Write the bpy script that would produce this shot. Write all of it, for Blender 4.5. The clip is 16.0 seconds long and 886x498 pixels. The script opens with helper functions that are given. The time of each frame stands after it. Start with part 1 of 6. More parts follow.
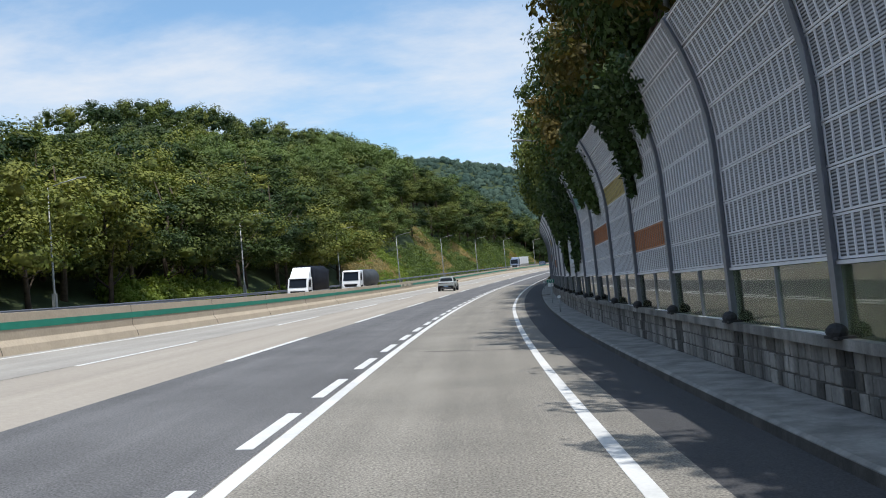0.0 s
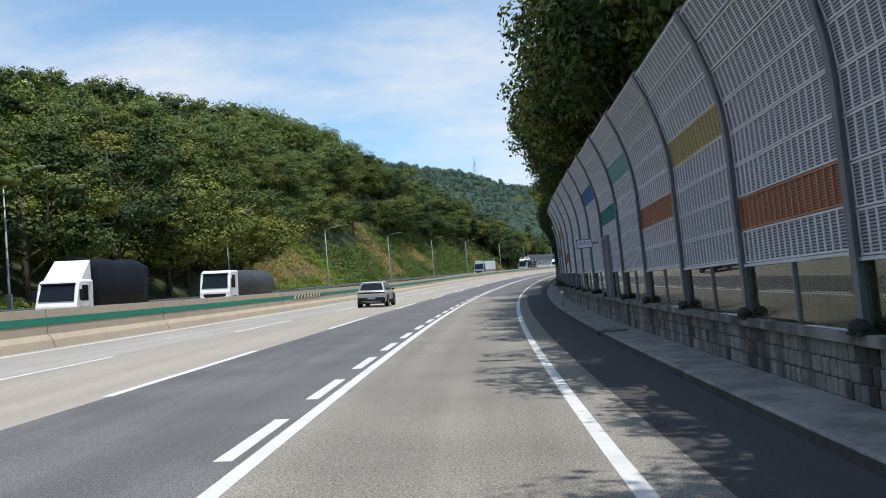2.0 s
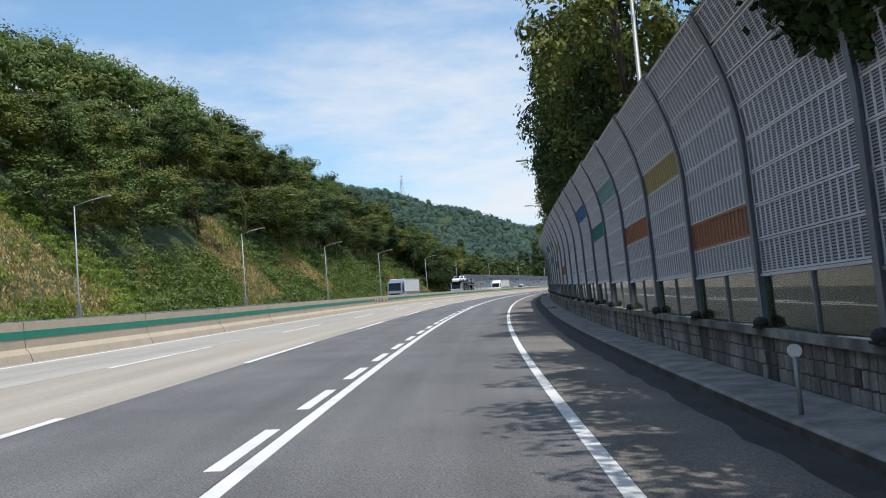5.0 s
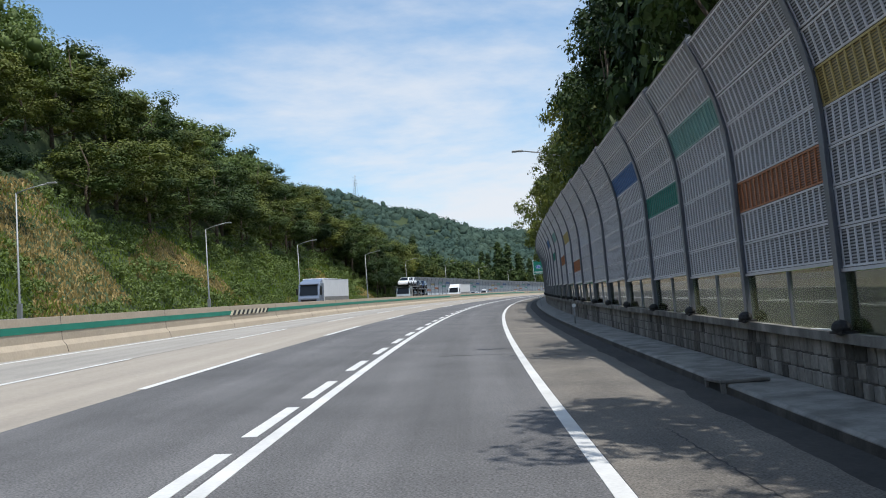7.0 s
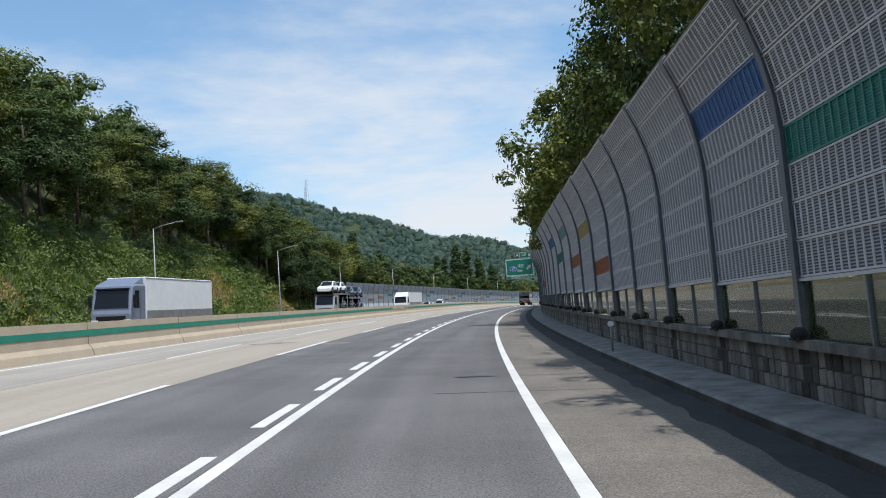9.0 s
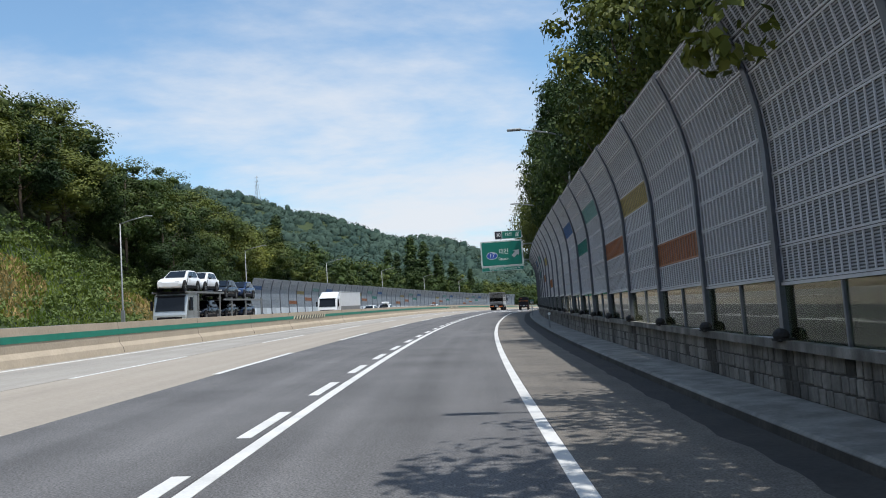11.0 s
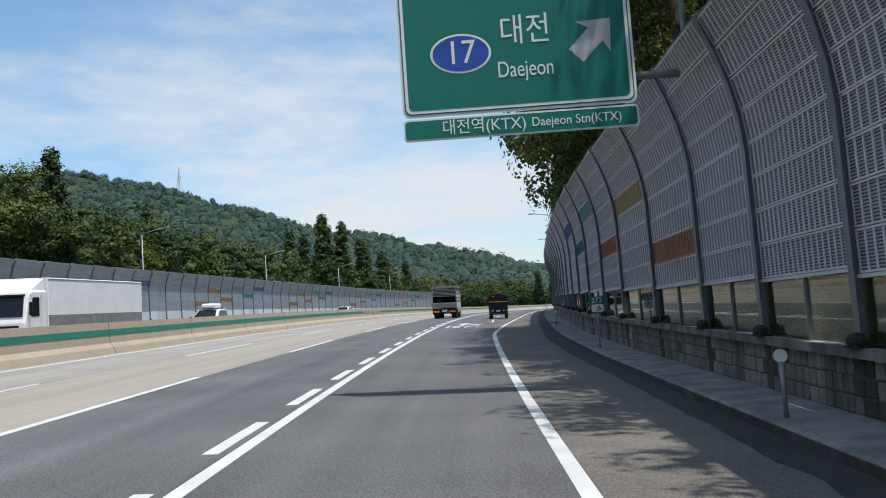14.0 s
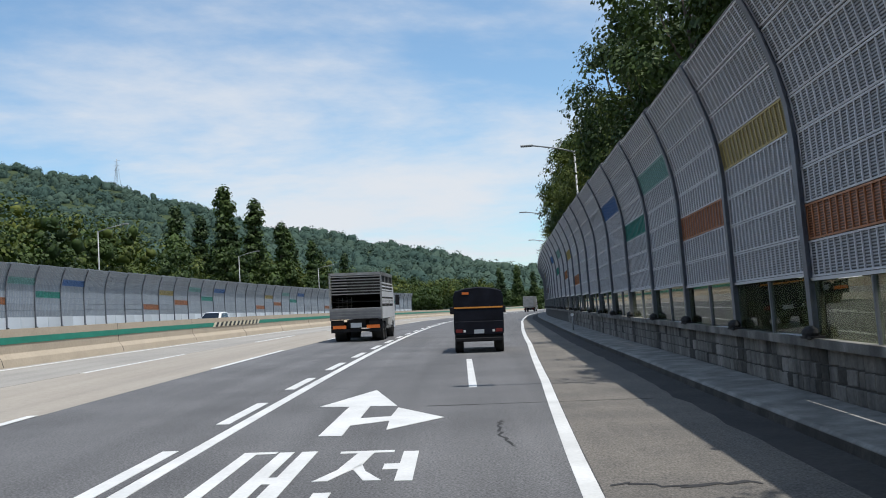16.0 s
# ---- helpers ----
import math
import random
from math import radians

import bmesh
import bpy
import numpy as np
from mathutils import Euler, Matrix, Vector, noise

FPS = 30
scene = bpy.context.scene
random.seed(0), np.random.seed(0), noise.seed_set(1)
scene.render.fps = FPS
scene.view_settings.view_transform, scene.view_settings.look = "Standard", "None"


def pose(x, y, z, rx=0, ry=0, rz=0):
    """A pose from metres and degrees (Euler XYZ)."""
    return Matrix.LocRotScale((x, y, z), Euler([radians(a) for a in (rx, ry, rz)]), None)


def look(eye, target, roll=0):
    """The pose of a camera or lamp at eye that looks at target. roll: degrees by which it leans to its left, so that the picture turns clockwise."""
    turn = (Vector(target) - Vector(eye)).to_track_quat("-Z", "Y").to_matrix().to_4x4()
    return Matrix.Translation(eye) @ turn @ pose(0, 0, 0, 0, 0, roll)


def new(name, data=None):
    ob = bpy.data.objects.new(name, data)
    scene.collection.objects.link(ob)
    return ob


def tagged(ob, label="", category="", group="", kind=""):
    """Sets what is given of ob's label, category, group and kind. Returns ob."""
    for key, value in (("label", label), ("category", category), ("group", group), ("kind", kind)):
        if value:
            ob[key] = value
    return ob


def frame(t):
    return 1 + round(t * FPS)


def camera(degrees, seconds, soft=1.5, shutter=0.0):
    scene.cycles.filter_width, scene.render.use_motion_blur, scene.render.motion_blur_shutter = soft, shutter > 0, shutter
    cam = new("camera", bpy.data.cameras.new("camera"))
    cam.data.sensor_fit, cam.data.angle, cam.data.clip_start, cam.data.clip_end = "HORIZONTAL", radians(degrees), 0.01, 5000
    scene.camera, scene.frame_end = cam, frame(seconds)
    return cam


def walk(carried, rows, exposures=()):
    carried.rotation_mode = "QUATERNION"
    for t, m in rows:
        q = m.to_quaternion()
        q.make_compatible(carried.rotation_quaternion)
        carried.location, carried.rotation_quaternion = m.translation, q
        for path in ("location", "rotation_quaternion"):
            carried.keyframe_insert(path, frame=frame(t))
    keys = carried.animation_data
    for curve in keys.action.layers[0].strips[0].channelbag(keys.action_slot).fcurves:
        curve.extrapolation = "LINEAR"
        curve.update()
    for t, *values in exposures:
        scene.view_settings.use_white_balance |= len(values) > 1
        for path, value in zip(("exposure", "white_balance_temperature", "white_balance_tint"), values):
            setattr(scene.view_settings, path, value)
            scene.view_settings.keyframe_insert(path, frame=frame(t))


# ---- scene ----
# ---- camera ----
cam = camera(49.365, 16.0, soft=1.0)
walk(cam, [
    (0.0, pose(0.264, 0.000, 1.554, 93.579, 5.189, 1.325)),
    (0.5, pose(0.335, 11.951, 1.807, 93.632, 5.227, 0.725)),
    (1.0, pose(0.582, 23.900, 2.084, 93.667, 5.135, 0.128)),
    (1.5, pose(1.016, 35.843, 2.384, 93.846, 5.019, -0.492)),
    (2.0, pose(1.535, 47.783, 2.713, 93.891, 5.018, -1.124)),
    (2.5, pose(2.215, 59.715, 3.067, 93.992, 4.866, -1.756)),
    (3.0, pose(3.058, 71.637, 3.445, 94.284, 4.960, -2.622)),
    (3.5, pose(4.025, 83.549, 3.848, 94.496, 5.054, -3.392)),
    (4.0, pose(5.088, 95.453, 4.272, 94.728, 4.996, -4.086)),
    (4.5, pose(6.291, 107.346, 4.711, 94.897, 4.876, -4.785)),
    (5.0, pose(7.631, 119.225, 5.167, 95.003, 4.693, -5.488)),
    (5.5, pose(9.110, 131.087, 5.637, 95.063, 4.491, -6.186)),
    (6.0, pose(10.727, 142.932, 6.123, 95.095, 4.310, -6.872)),
    (6.5, pose(12.482, 154.755, 6.625, 95.116, 4.194, -7.537)),
    (7.0, pose(14.374, 166.555, 7.142, 95.127, 4.142, -8.181)),
    (7.5, pose(16.446, 178.324, 7.673, 95.260, 4.112, -8.801)),
    (8.0, pose(18.591, 190.078, 8.211, 95.322, 3.977, -9.493)),
    (8.5, pose(20.877, 201.805, 8.741, 95.452, 3.959, -10.174)),
    (9.0, pose(23.276, 213.508, 9.263, 95.508, 3.962, -10.848)),
    (9.5, pose(25.743, 225.195, 9.780, 95.528, 3.776, -11.542)),
    (10.0, pose(28.347, 236.852, 10.289, 95.534, 3.687, -12.189)),
    (10.5, pose(31.089, 248.477, 10.790, 95.524, 3.695, -12.790)),
    (11.0, pose(33.961, 260.068, 11.283, 95.509, 3.760, -13.368)),
    (11.5, pose(36.955, 271.629, 11.769, 95.501, 3.839, -13.947)),
    (12.0, pose(40.061, 283.158, 12.248, 95.520, 3.893, -14.548)),
    (12.5, pose(43.280, 294.656, 12.723, 95.563, 3.919, -15.163)),
    (13.0, pose(46.666, 306.105, 13.192, 95.464, 3.937, -15.710)),
    (13.5, pose(50.132, 317.530, 13.659, 95.372, 3.996, -16.340)),
    (14.0, pose(53.784, 328.894, 14.120, 95.299, 3.896, -16.959)),
    (14.5, pose(57.458, 340.250, 14.579, 95.229, 3.954, -17.528)),
    (15.0, pose(61.438, 351.503, 15.029, 95.278, 3.792, -18.155)),
    (15.5, pose(65.500, 362.724, 15.475, 95.195, 3.876, -18.874)),
    (16.0, pose(69.679, 373.901, 15.917, 95.191, 3.882, -19.637)),
], exposures=[(0.0, -0.13, 6250, 10), (4.0, -0.13, 6250, 10), (8.0, -0.19, 6250, 10), (12.0, -0.20, 6250, 10), (16.0, -0.27, 6300, 10)])

# ---- world, sun ----
SUN_EL, SUN_AZ = radians(71), radians(149.4)      # azimuth clockwise from +y
world = bpy.data.worlds.new("sky")
scene.world = world
world.use_nodes = True


def build_sky():
    nt = world.node_tree
    nt.nodes.clear()
    N, Lk = nt.nodes.new, nt.links.new
    out, bg = N("ShaderNodeOutputWorld"), N("ShaderNodeBackground")
    sky = N("ShaderNodeTexSky")
    sky.sky_type, sky.sun_disc = "NISHITA", False
    sky.sun_elevation, sky.sun_rotation = SUN_EL, SUN_AZ
    sky.air_density, sky.dust_density, sky.ozone_density = 1.0, 0.9, 1.8
    tc, sep = N("ShaderNodeTexCoord"), N("ShaderNodeSeparateXYZ")
    Lk(tc.outputs["Generated"], sep.inputs[0])

    def math_node(op, a, b=None, clamp=False):
        m = N("ShaderNodeMath")
        m.operation, m.use_clamp = op, clamp
        for i, v in enumerate((a, b)):
            if v is None:
                continue
            if isinstance(v, (int, float)):
                m.inputs[i].default_value = v
            else:
                Lk(v, m.inputs[i])
        return m.outputs[0]
    # flat cloud layer: project the direction on a plane
    zz = math_node("ADD", math_node("MAXIMUM", sep.outputs[2], 0.0), 0.16)
    cx, cy = math_node("DIVIDE", sep.outputs[0], zz), math_node("DIVIDE", sep.outputs[1], zz)
    comb = N("ShaderNodeCombineXYZ")
    Lk(cx, comb.inputs[0]), Lk(cy, comb.inputs[1])
    maps = N("ShaderNodeMapping")
    maps.inputs["Location"].default_value = (2.3, 0.35, 0)
    maps.inputs["Rotation"].default_value = (0, 0, radians(24))
    maps.inputs["Scale"].default_value = (0.8, 1.0, 1)
    Lk(comb.outputs[0], maps.inputs[0])
    n1, n2 = N("ShaderNodeTexNoise"), N("ShaderNodeTexNoise")
    n1.inputs["Scale"].default_value, n1.inputs["Detail"].default_value, n1.inputs["Roughness"].default_value = 0.9, 9, 0.56
    n1.inputs["Distortion"].default_value = 0.35
    n2.inputs["Scale"].default_value, n2.inputs["Detail"].default_value, n2.inputs["Roughness"].default_value = 3.4, 8, 0.6
    Lk(maps.outputs[0], n1.inputs["Vector"]), Lk(maps.outputs[0], n2.inputs["Vector"])
    dens = math_node("ADD", math_node("MULTIPLY", n1.outputs[0], 0.8), math_node("MULTIPLY", n2.outputs[0], 0.25))
    # more cover towards the horizon
    dens = math_node("ADD", dens, math_node("MULTIPLY", math_node("SUBTRACT", 0.3, sep.outputs[2], True), 0.34))
    # a tall white bank low in the north-west
    dot = N("ShaderNodeVectorMath")
    dot.operation = "DOT_PRODUCT"
    dot.inputs[1].default_value = Vector((-0.40, 0.88, 0.25)).normalized()
    Lk(tc.outputs["Generated"], dot.inputs[0])
    bank_of_cloud = math_node("MULTIPLY", math_node("MULTIPLY", math_node("SUBTRACT", dot.outputs["Value"], 0.962, True), 26.0, True), 0.13)
    dens = math_node("ADD", dens, bank_of_cloud)
    ramp = N("ShaderNodeMapRange")
    ramp.interpolation_type = "SMOOTHSTEP"
    ramp.inputs[1].default_value, ramp.inputs[2].default_value = 0.46, 0.72
    ramp.inputs[3].default_value, ramp.inputs[4].default_value = 0.0, 0.93
    Lk(dens, ramp.inputs[0])
    mix = N("ShaderNodeMixRGB")
    Lk(ramp.outputs[0], mix.inputs[0])
    lift = N("ShaderNodeMixRGB")
    lift.blend_type = "MULTIPLY"
    lift.inputs[0].default_value, lift.inputs[2].default_value = 1.0, (2.15, 2.40, 2.34, 1)
    Lk(sky.outputs[0], lift.inputs[1])
    Lk(lift.outputs[0], mix.inputs[1])
    mix.inputs[2].default_value = (10.9, 11.1, 11.4, 1)
    Lk(mix.outputs[0], bg.inputs[0])
    bg.inputs[1].default_value = 0.086
    Lk(bg.outputs[0], out.inputs[0])


build_sky()
sun = new("sun", bpy.data.lights.new("sun", "SUN"))
sun.data.energy, sun.data.angle, sun.data.color = 4.9, radians(0.53), (1.0, 0.95, 0.87)
sun_dir = Vector((math.sin(SUN_AZ) * math.cos(SUN_EL), math.cos(SUN_AZ) * math.cos(SUN_EL), math.sin(SUN_EL)))
sun.matrix_world = look(sun_dir * 300, (0, 0, 0))

# ---- the road's line: curvature, grade and crossfall along its length ----
KNOT = np.array([-20, 80, 180, 280, 380, 500, 800.0])
KAPPA = np.array([1.1086, 0.9574, 0.8823, 0.902, 0.7986, 0.8243, 0.8243]) * 1e-3
GRADE = np.array([1.6509, 3.4238, 4.5355, 4.0062, 3.7333, 2.2832, 2.1653]) * 1e-2
S_AX = np.arange(-400, 4001, 1.0)
_k = np.where(S_AX < 1500, np.interp(S_AX, KNOT, KAPPA), 0.0)
_k = np.where(S_AX < -60, 0.0, _k)
_g = np.where(S_AX < 1200, np.interp(S_AX, KNOT, GRADE), 0.004)


def _run(v):
    c = np.concatenate([[0], np.cumsum((v[1:] + v[:-1]) / 2)])
    return c - np.interp(0, S_AX, c)


HEAD = _run(_k)
ROAD_X, ROAD_Y, ROAD_Z = _run(np.sin(HEAD)), _run(np.cos(HEAD)), _run(_g)


def heading(s):
    return float(np.interp(s, S_AX, HEAD))


def bank(s):
    return float(np.interp(s, [0, 190, 380], [0.061235, 0.037378, 0.032299]))


def at(s, d, z=0.0):
    """The place s metres along, d metres to the right of the lane's middle, z above the banked road."""
    h = heading(s)
    dz = -bank(s) * max(min(d, 12.0), -29.0)
    return Vector((float(np.interp(s, S_AX, ROAD_X)) + d * math.cos(h), float(np.interp(s, S_AX, ROAD_Y)) - d * math.sin(h),
                   float(np.interp(s, S_AX, ROAD_Z)) + dz + z))


def upright(s, d, z=0.0, turn=0.0):
    """x across to the right, y along the road, z plumb."""
    return Matrix.Translation(at(s, d, z)) @ Matrix.Rotation(-heading(s) + turn, 4, "Z")


def laid(s, d, z=0.0, turn=0.0):
    """As upright, but tilted with the road's surface."""
    g = math.atan(float(np.interp(s, S_AX, _g)))
    return upright(s, d, z) @ Matrix.Rotation(g, 4, "X") @ Matrix.Rotation(math.atan(bank(s)), 4, "Y") @ Matrix.Rotation(turn, 4, "Z")


# places along the right side
BAR_D = ([-60, 30, 66, 95, 150, 187, 214, 311, 345, 360, 370, 380, 393, 405, 440, 520, 700], [4.12, 4.15, 4.33, 4.33, 4.7, 4.97, 4.9, 4.97, 4.95, 4.93, 5.05, 5.33, 5.78, 6.15, 6.9, 7.6, 7.7])
EDGE_D = ([-60, 40, 55, 62, 90, 175, 307, 343, 360, 378, 390, 401, 416, 445, 481, 560, 700], [1.495, 1.49, 1.43, 1.455, 1.49, 1.5, 1.52, 1.6, 1.58, 1.55, 2.1, 2.72, 3.4, 4.28, 5.0, 5.3, 5.3])
bar_d = lambda s: float(np.interp(s, *BAR_D))
edge_d = lambda s: float(np.interp(s, *EDGE_D))
POST_I = np.array([-57, -40, -37, -36, -29, -28, -27, -26, -25, -20, -19, -3, 0, 1, 2, 3, 4, 9, 10, 16, 33, 34, 41, 42, 43, 44, 45, 46, 47, 49, 50, 51, 53, 54, 123])
POST_S = np.array([-61, 10.15, 22.85, 27.0, 57.75, 62.1, 66.5, 70.9, 74.8, 95.85, 100.2, 166.65, 178.85, 182.9, 186.95, 190.9, 195.1, 215.35, 219.45, 243.3, 312.8, 316.9, 345.0, 348.3, 351.6, 355.9, 360.4, 364.6, 369.0, 378.2, 382.55, 387.15, 395.1, 399.0, 682.0])
post_s = lambda i: float(np.interp(i, POST_I, POST_S))

# ---- materials ----
def mat(name, color, rough=0.6, metal=0.0, var=0.12, scale=3.0, fine=40.0, bump=0.0, bump_scale=60.0, color2=None, rand=0.0, spec=0.5, island=False, coord="Object", streak=0.0, speck=0.0, drip=0.0):
    """A surface with blotches at one scale, grain at another, some relief, and change from piece to piece."""
    m = bpy.data.materials.new(name)
    m.use_nodes = True
    nt = m.node_tree
    b = nt.nodes["Principled BSDF"]
    N, Lk = nt.nodes.new, nt.links.new
    b.inputs["Roughness"].default_value, b.inputs["Metallic"].default_value = rough, metal
    b.inputs["Specular IOR Level"].default_value = spec
    tc = N("ShaderNodeTexCoord")
    src = tc.outputs[coord]
    if coord == "World":
        src = None
    n1, n2 = N("ShaderNodeTexNoise"), N("ShaderNodeTexNoise")
    n1.inputs["Scale"].default_value, n1.inputs["Detail"].default_value = scale, 5
    n2.inputs["Scale"].default_value, n2.inputs["Detail"].default_value = fine, 3
    Lk(src, n1.inputs["Vector"]), Lk(src, n2.inputs["Vector"])
    r1 = N("ShaderNodeMapRange")
    r1.inputs[1].default_value, r1.inputs[2].default_value = 0.3, 0.7
    Lk(n1.outputs[0], r1.inputs[0])
    mx = N("ShaderNodeMixRGB")
    mx.inputs[1].default_value = (*color, 1)
    c2 = color2 or tuple(min(1, c * (1 - 2.2 * var)) for c in color)
    mx.inputs[2].default_value = (*c2, 1)
    Lk(r1.outputs[0], mx.inputs[0])
    hs = N("ShaderNodeHueSaturation")
    Lk(mx.outputs[0], hs.inputs["Color"])
    ad = N("ShaderNodeMapRange")
    ad.inputs[1].default_value, ad.inputs[2].default_value = 0.25, 0.75
    ad.inputs[3].default_value, ad.inputs[4].default_value = 1 - var, 1 + var
    Lk(n2.outputs[0], ad.inputs[0])
    val = ad.outputs[0]
    if rand:
        if island:
            g = N("ShaderNodeNewGeometry")
            rnd = g.outputs["Random Per Island"]
        else:
            o = N("ShaderNodeObjectInfo")
            rnd = o.outputs["Random"]
        rr = N("ShaderNodeMapRange")
        rr.inputs[3].default_value, rr.inputs[4].default_value = 1 - rand, 1 + rand
        Lk(rnd, rr.inputs[0])
        mu = N("ShaderNodeMath")
        mu.operation = "MULTIPLY"
        Lk(val, mu.inputs[0]), Lk(rr.outputs[0], mu.inputs[1])
        val = mu.outputs[0]
    for amount, vec, scl, det in ((streak, (1.3, 0.03, 1), 1.0, 4), (speck, (1, 1, 1), 42.0, 3)):
        if amount:
            uv, mp, nz, rg, mm = N("ShaderNodeUVMap"), N("ShaderNodeMapping"), N("ShaderNodeTexNoise"), N("ShaderNodeMapRange"), N("ShaderNodeMath")
            mp.inputs["Scale"].default_value = vec
            nz.inputs["Scale"].default_value, nz.inputs["Detail"].default_value = scl, det
            Lk(uv.outputs[0], mp.inputs[0]), Lk(mp.outputs[0], nz.inputs["Vector"])
            rg.inputs[1].default_value, rg.inputs[2].default_value = 0.3, 0.7
            rg.inputs[3].default_value, rg.inputs[4].default_value = 1 - amount, 1 + amount
            Lk(nz.outputs[0], rg.inputs[0])
            mm.operation = "MULTIPLY"
            Lk(val, mm.inputs[0]), Lk(rg.outputs[0], mm.inputs[1])
            val = mm.outputs[0]
    if drip:
        gp, mp, nz, rg, mm = N("ShaderNodeNewGeometry"), N("ShaderNodeMapping"), N("ShaderNodeTexNoise"), N("ShaderNodeMapRange"), N("ShaderNodeMath")
        mp.inputs["Scale"].default_value = (1.6, 1.6, 0.25)
        nz.inputs["Scale"].default_value, nz.inputs["Detail"].default_value = 1.3, 6
        Lk(gp.outputs["Position"], mp.inputs[0]), Lk(mp.outputs[0], nz.inputs["Vector"])
        rg.inputs[1].default_value, rg.inputs[2].default_value = 0.38, 0.62
        rg.inputs[3].default_value, rg.inputs[4].default_value = 1 - drip, 1.1
        Lk(nz.outputs[0], rg.inputs[0])
        mm.operation = "MULTIPLY"
        Lk(val, mm.inputs[0]), Lk(rg.outputs[0], mm.inputs[1])
        val = mm.outputs[0]
    Lk(val, hs.inputs["Value"])
    Lk(hs.outputs[0], b.inputs["Base Color"])
    if bump:
        n3, bp = N("ShaderNodeTexNoise"), N("ShaderNodeBump")
        n3.inputs["Scale"].default_value, n3.inputs["Detail"].default_value = bump_scale, 4
        Lk(src, n3.inputs["Vector"])
        bp.inputs["Strength"].default_value, bp.inputs["Distance"].default_value = min(bump, 1.0), 0.01 * max(1, bump)
        Lk(n3.outputs[0], bp.inputs["Height"])
        Lk(bp.outputs[0], b.inputs["Normal"])
    return m


def louvre_mat(name, light, dark, pitch):
    """Fine level slots pressed in a sheet, the shade inside them put into the colour as dark bands."""
    m = bpy.data.materials.new(name)
    m.use_nodes = True
    nt = m.node_tree
    b = nt.nodes["Principled BSDF"]
    N, Lk = nt.nodes.new, nt.links.new
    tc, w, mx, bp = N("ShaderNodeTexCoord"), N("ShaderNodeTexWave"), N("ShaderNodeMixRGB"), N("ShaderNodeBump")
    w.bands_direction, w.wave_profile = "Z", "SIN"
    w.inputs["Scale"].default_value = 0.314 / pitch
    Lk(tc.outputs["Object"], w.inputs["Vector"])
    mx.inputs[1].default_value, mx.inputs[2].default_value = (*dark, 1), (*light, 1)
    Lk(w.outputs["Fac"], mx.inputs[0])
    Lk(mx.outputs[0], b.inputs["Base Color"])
    b.inputs["Roughness"].default_value = 0.5
    bp.inputs["Strength"].default_value, bp.inputs["Distance"].default_value = 0.6, 0.01
    Lk(w.outputs["Fac"], bp.inputs["Height"])
    Lk(bp.outputs[0], b.inputs["Normal"])
    return m


def leaf_mat(name, col, col2, spread=0.2, trans=0.14, patch=0.17, gloss=0.22):
    m = bpy.data.materials.new(name)
    m.use_nodes = True
    nt = m.node_tree
    N, Lk = nt.nodes.new, nt.links.new
    nt.nodes.clear()
    out = N("ShaderNodeOutputMaterial")
    geo, oi = N("ShaderNodeNewGeometry"), N("ShaderNodeObjectInfo")
    mx = N("ShaderNodeMixRGB")
    mx.inputs[1].default_value, mx.inputs[2].default_value = (*col, 1), (*col2, 1)
    ad = N("ShaderNodeMath")
    ad.operation = "MULTIPLY_ADD"
    Lk(oi.outputs["Random"], ad.inputs[0])
    ad.inputs[1].default_value = 0.4
    hv = N("ShaderNodeMath")
    hv.operation = "MULTIPLY"
    hv.inputs[1].default_value = 0.25
    Lk(geo.outputs["Random Per Island"], hv.inputs[0])
    pn, pr, pa = N("ShaderNodeTexNoise"), N("ShaderNodeMapRange"), N("ShaderNodeMath")
    pn.inputs["Scale"].default_value, pn.inputs["Detail"].default_value = patch, 2
    Lk(geo.outputs["Position"], pn.inputs["Vector"])
    pr.inputs[1].default_value, pr.inputs[2].default_value, pr.inputs[3].default_value, pr.inputs[4].default_value = 0.35, 0.65, -0.25, 0.55
    Lk(pn.outputs[0], pr.inputs[0])
    pa.operation = "ADD"
    Lk(hv.outputs[0], pa.inputs[0]), Lk(pr.outputs[0], pa.inputs[1])
    Lk(pa.outputs[0], ad.inputs[2])
    ad.use_clamp = True
    Lk(ad.outputs[0], mx.inputs[0])
    hs = N("ShaderNodeHueSaturation")
    Lk(mx.outputs[0], hs.inputs["Color"])
    mr = N("ShaderNodeMapRange")
    mr.inputs[3].default_value, mr.inputs[4].default_value = 1 - spread, 1 + spread
    Lk(geo.outputs["Random Per Island"], mr.inputs[0])
    Lk(mr.outputs[0], hs.inputs["Value"])
    p, t, ms = N("ShaderNodeBsdfPrincipled"), N("ShaderNodeBsdfTranslucent"), N("ShaderNodeMixShader")
    p.inputs["Roughness"].default_value = 0.62
    p.inputs["Specular IOR Level"].default_value = gloss
    Lk(hs.outputs[0], p.inputs["Base Color"])
    gm = N("ShaderNodeMixRGB")
    gm.blend_type = "MULTIPLY"
    gm.inputs[0].default_value = 1
    gm.inputs[2].default_value = (1.25, 1.35, 0.55, 1)
    Lk(hs.outputs[0], gm.inputs[1])
    Lk(gm.outputs[0], t.inputs[0])
    ms.inputs[0].default_value = trans
    Lk(p.outputs[0], ms.inputs[1]), Lk(t.outputs[0], ms.inputs[2])
    Lk(ms.outputs[0], out.inputs[0])
    return m


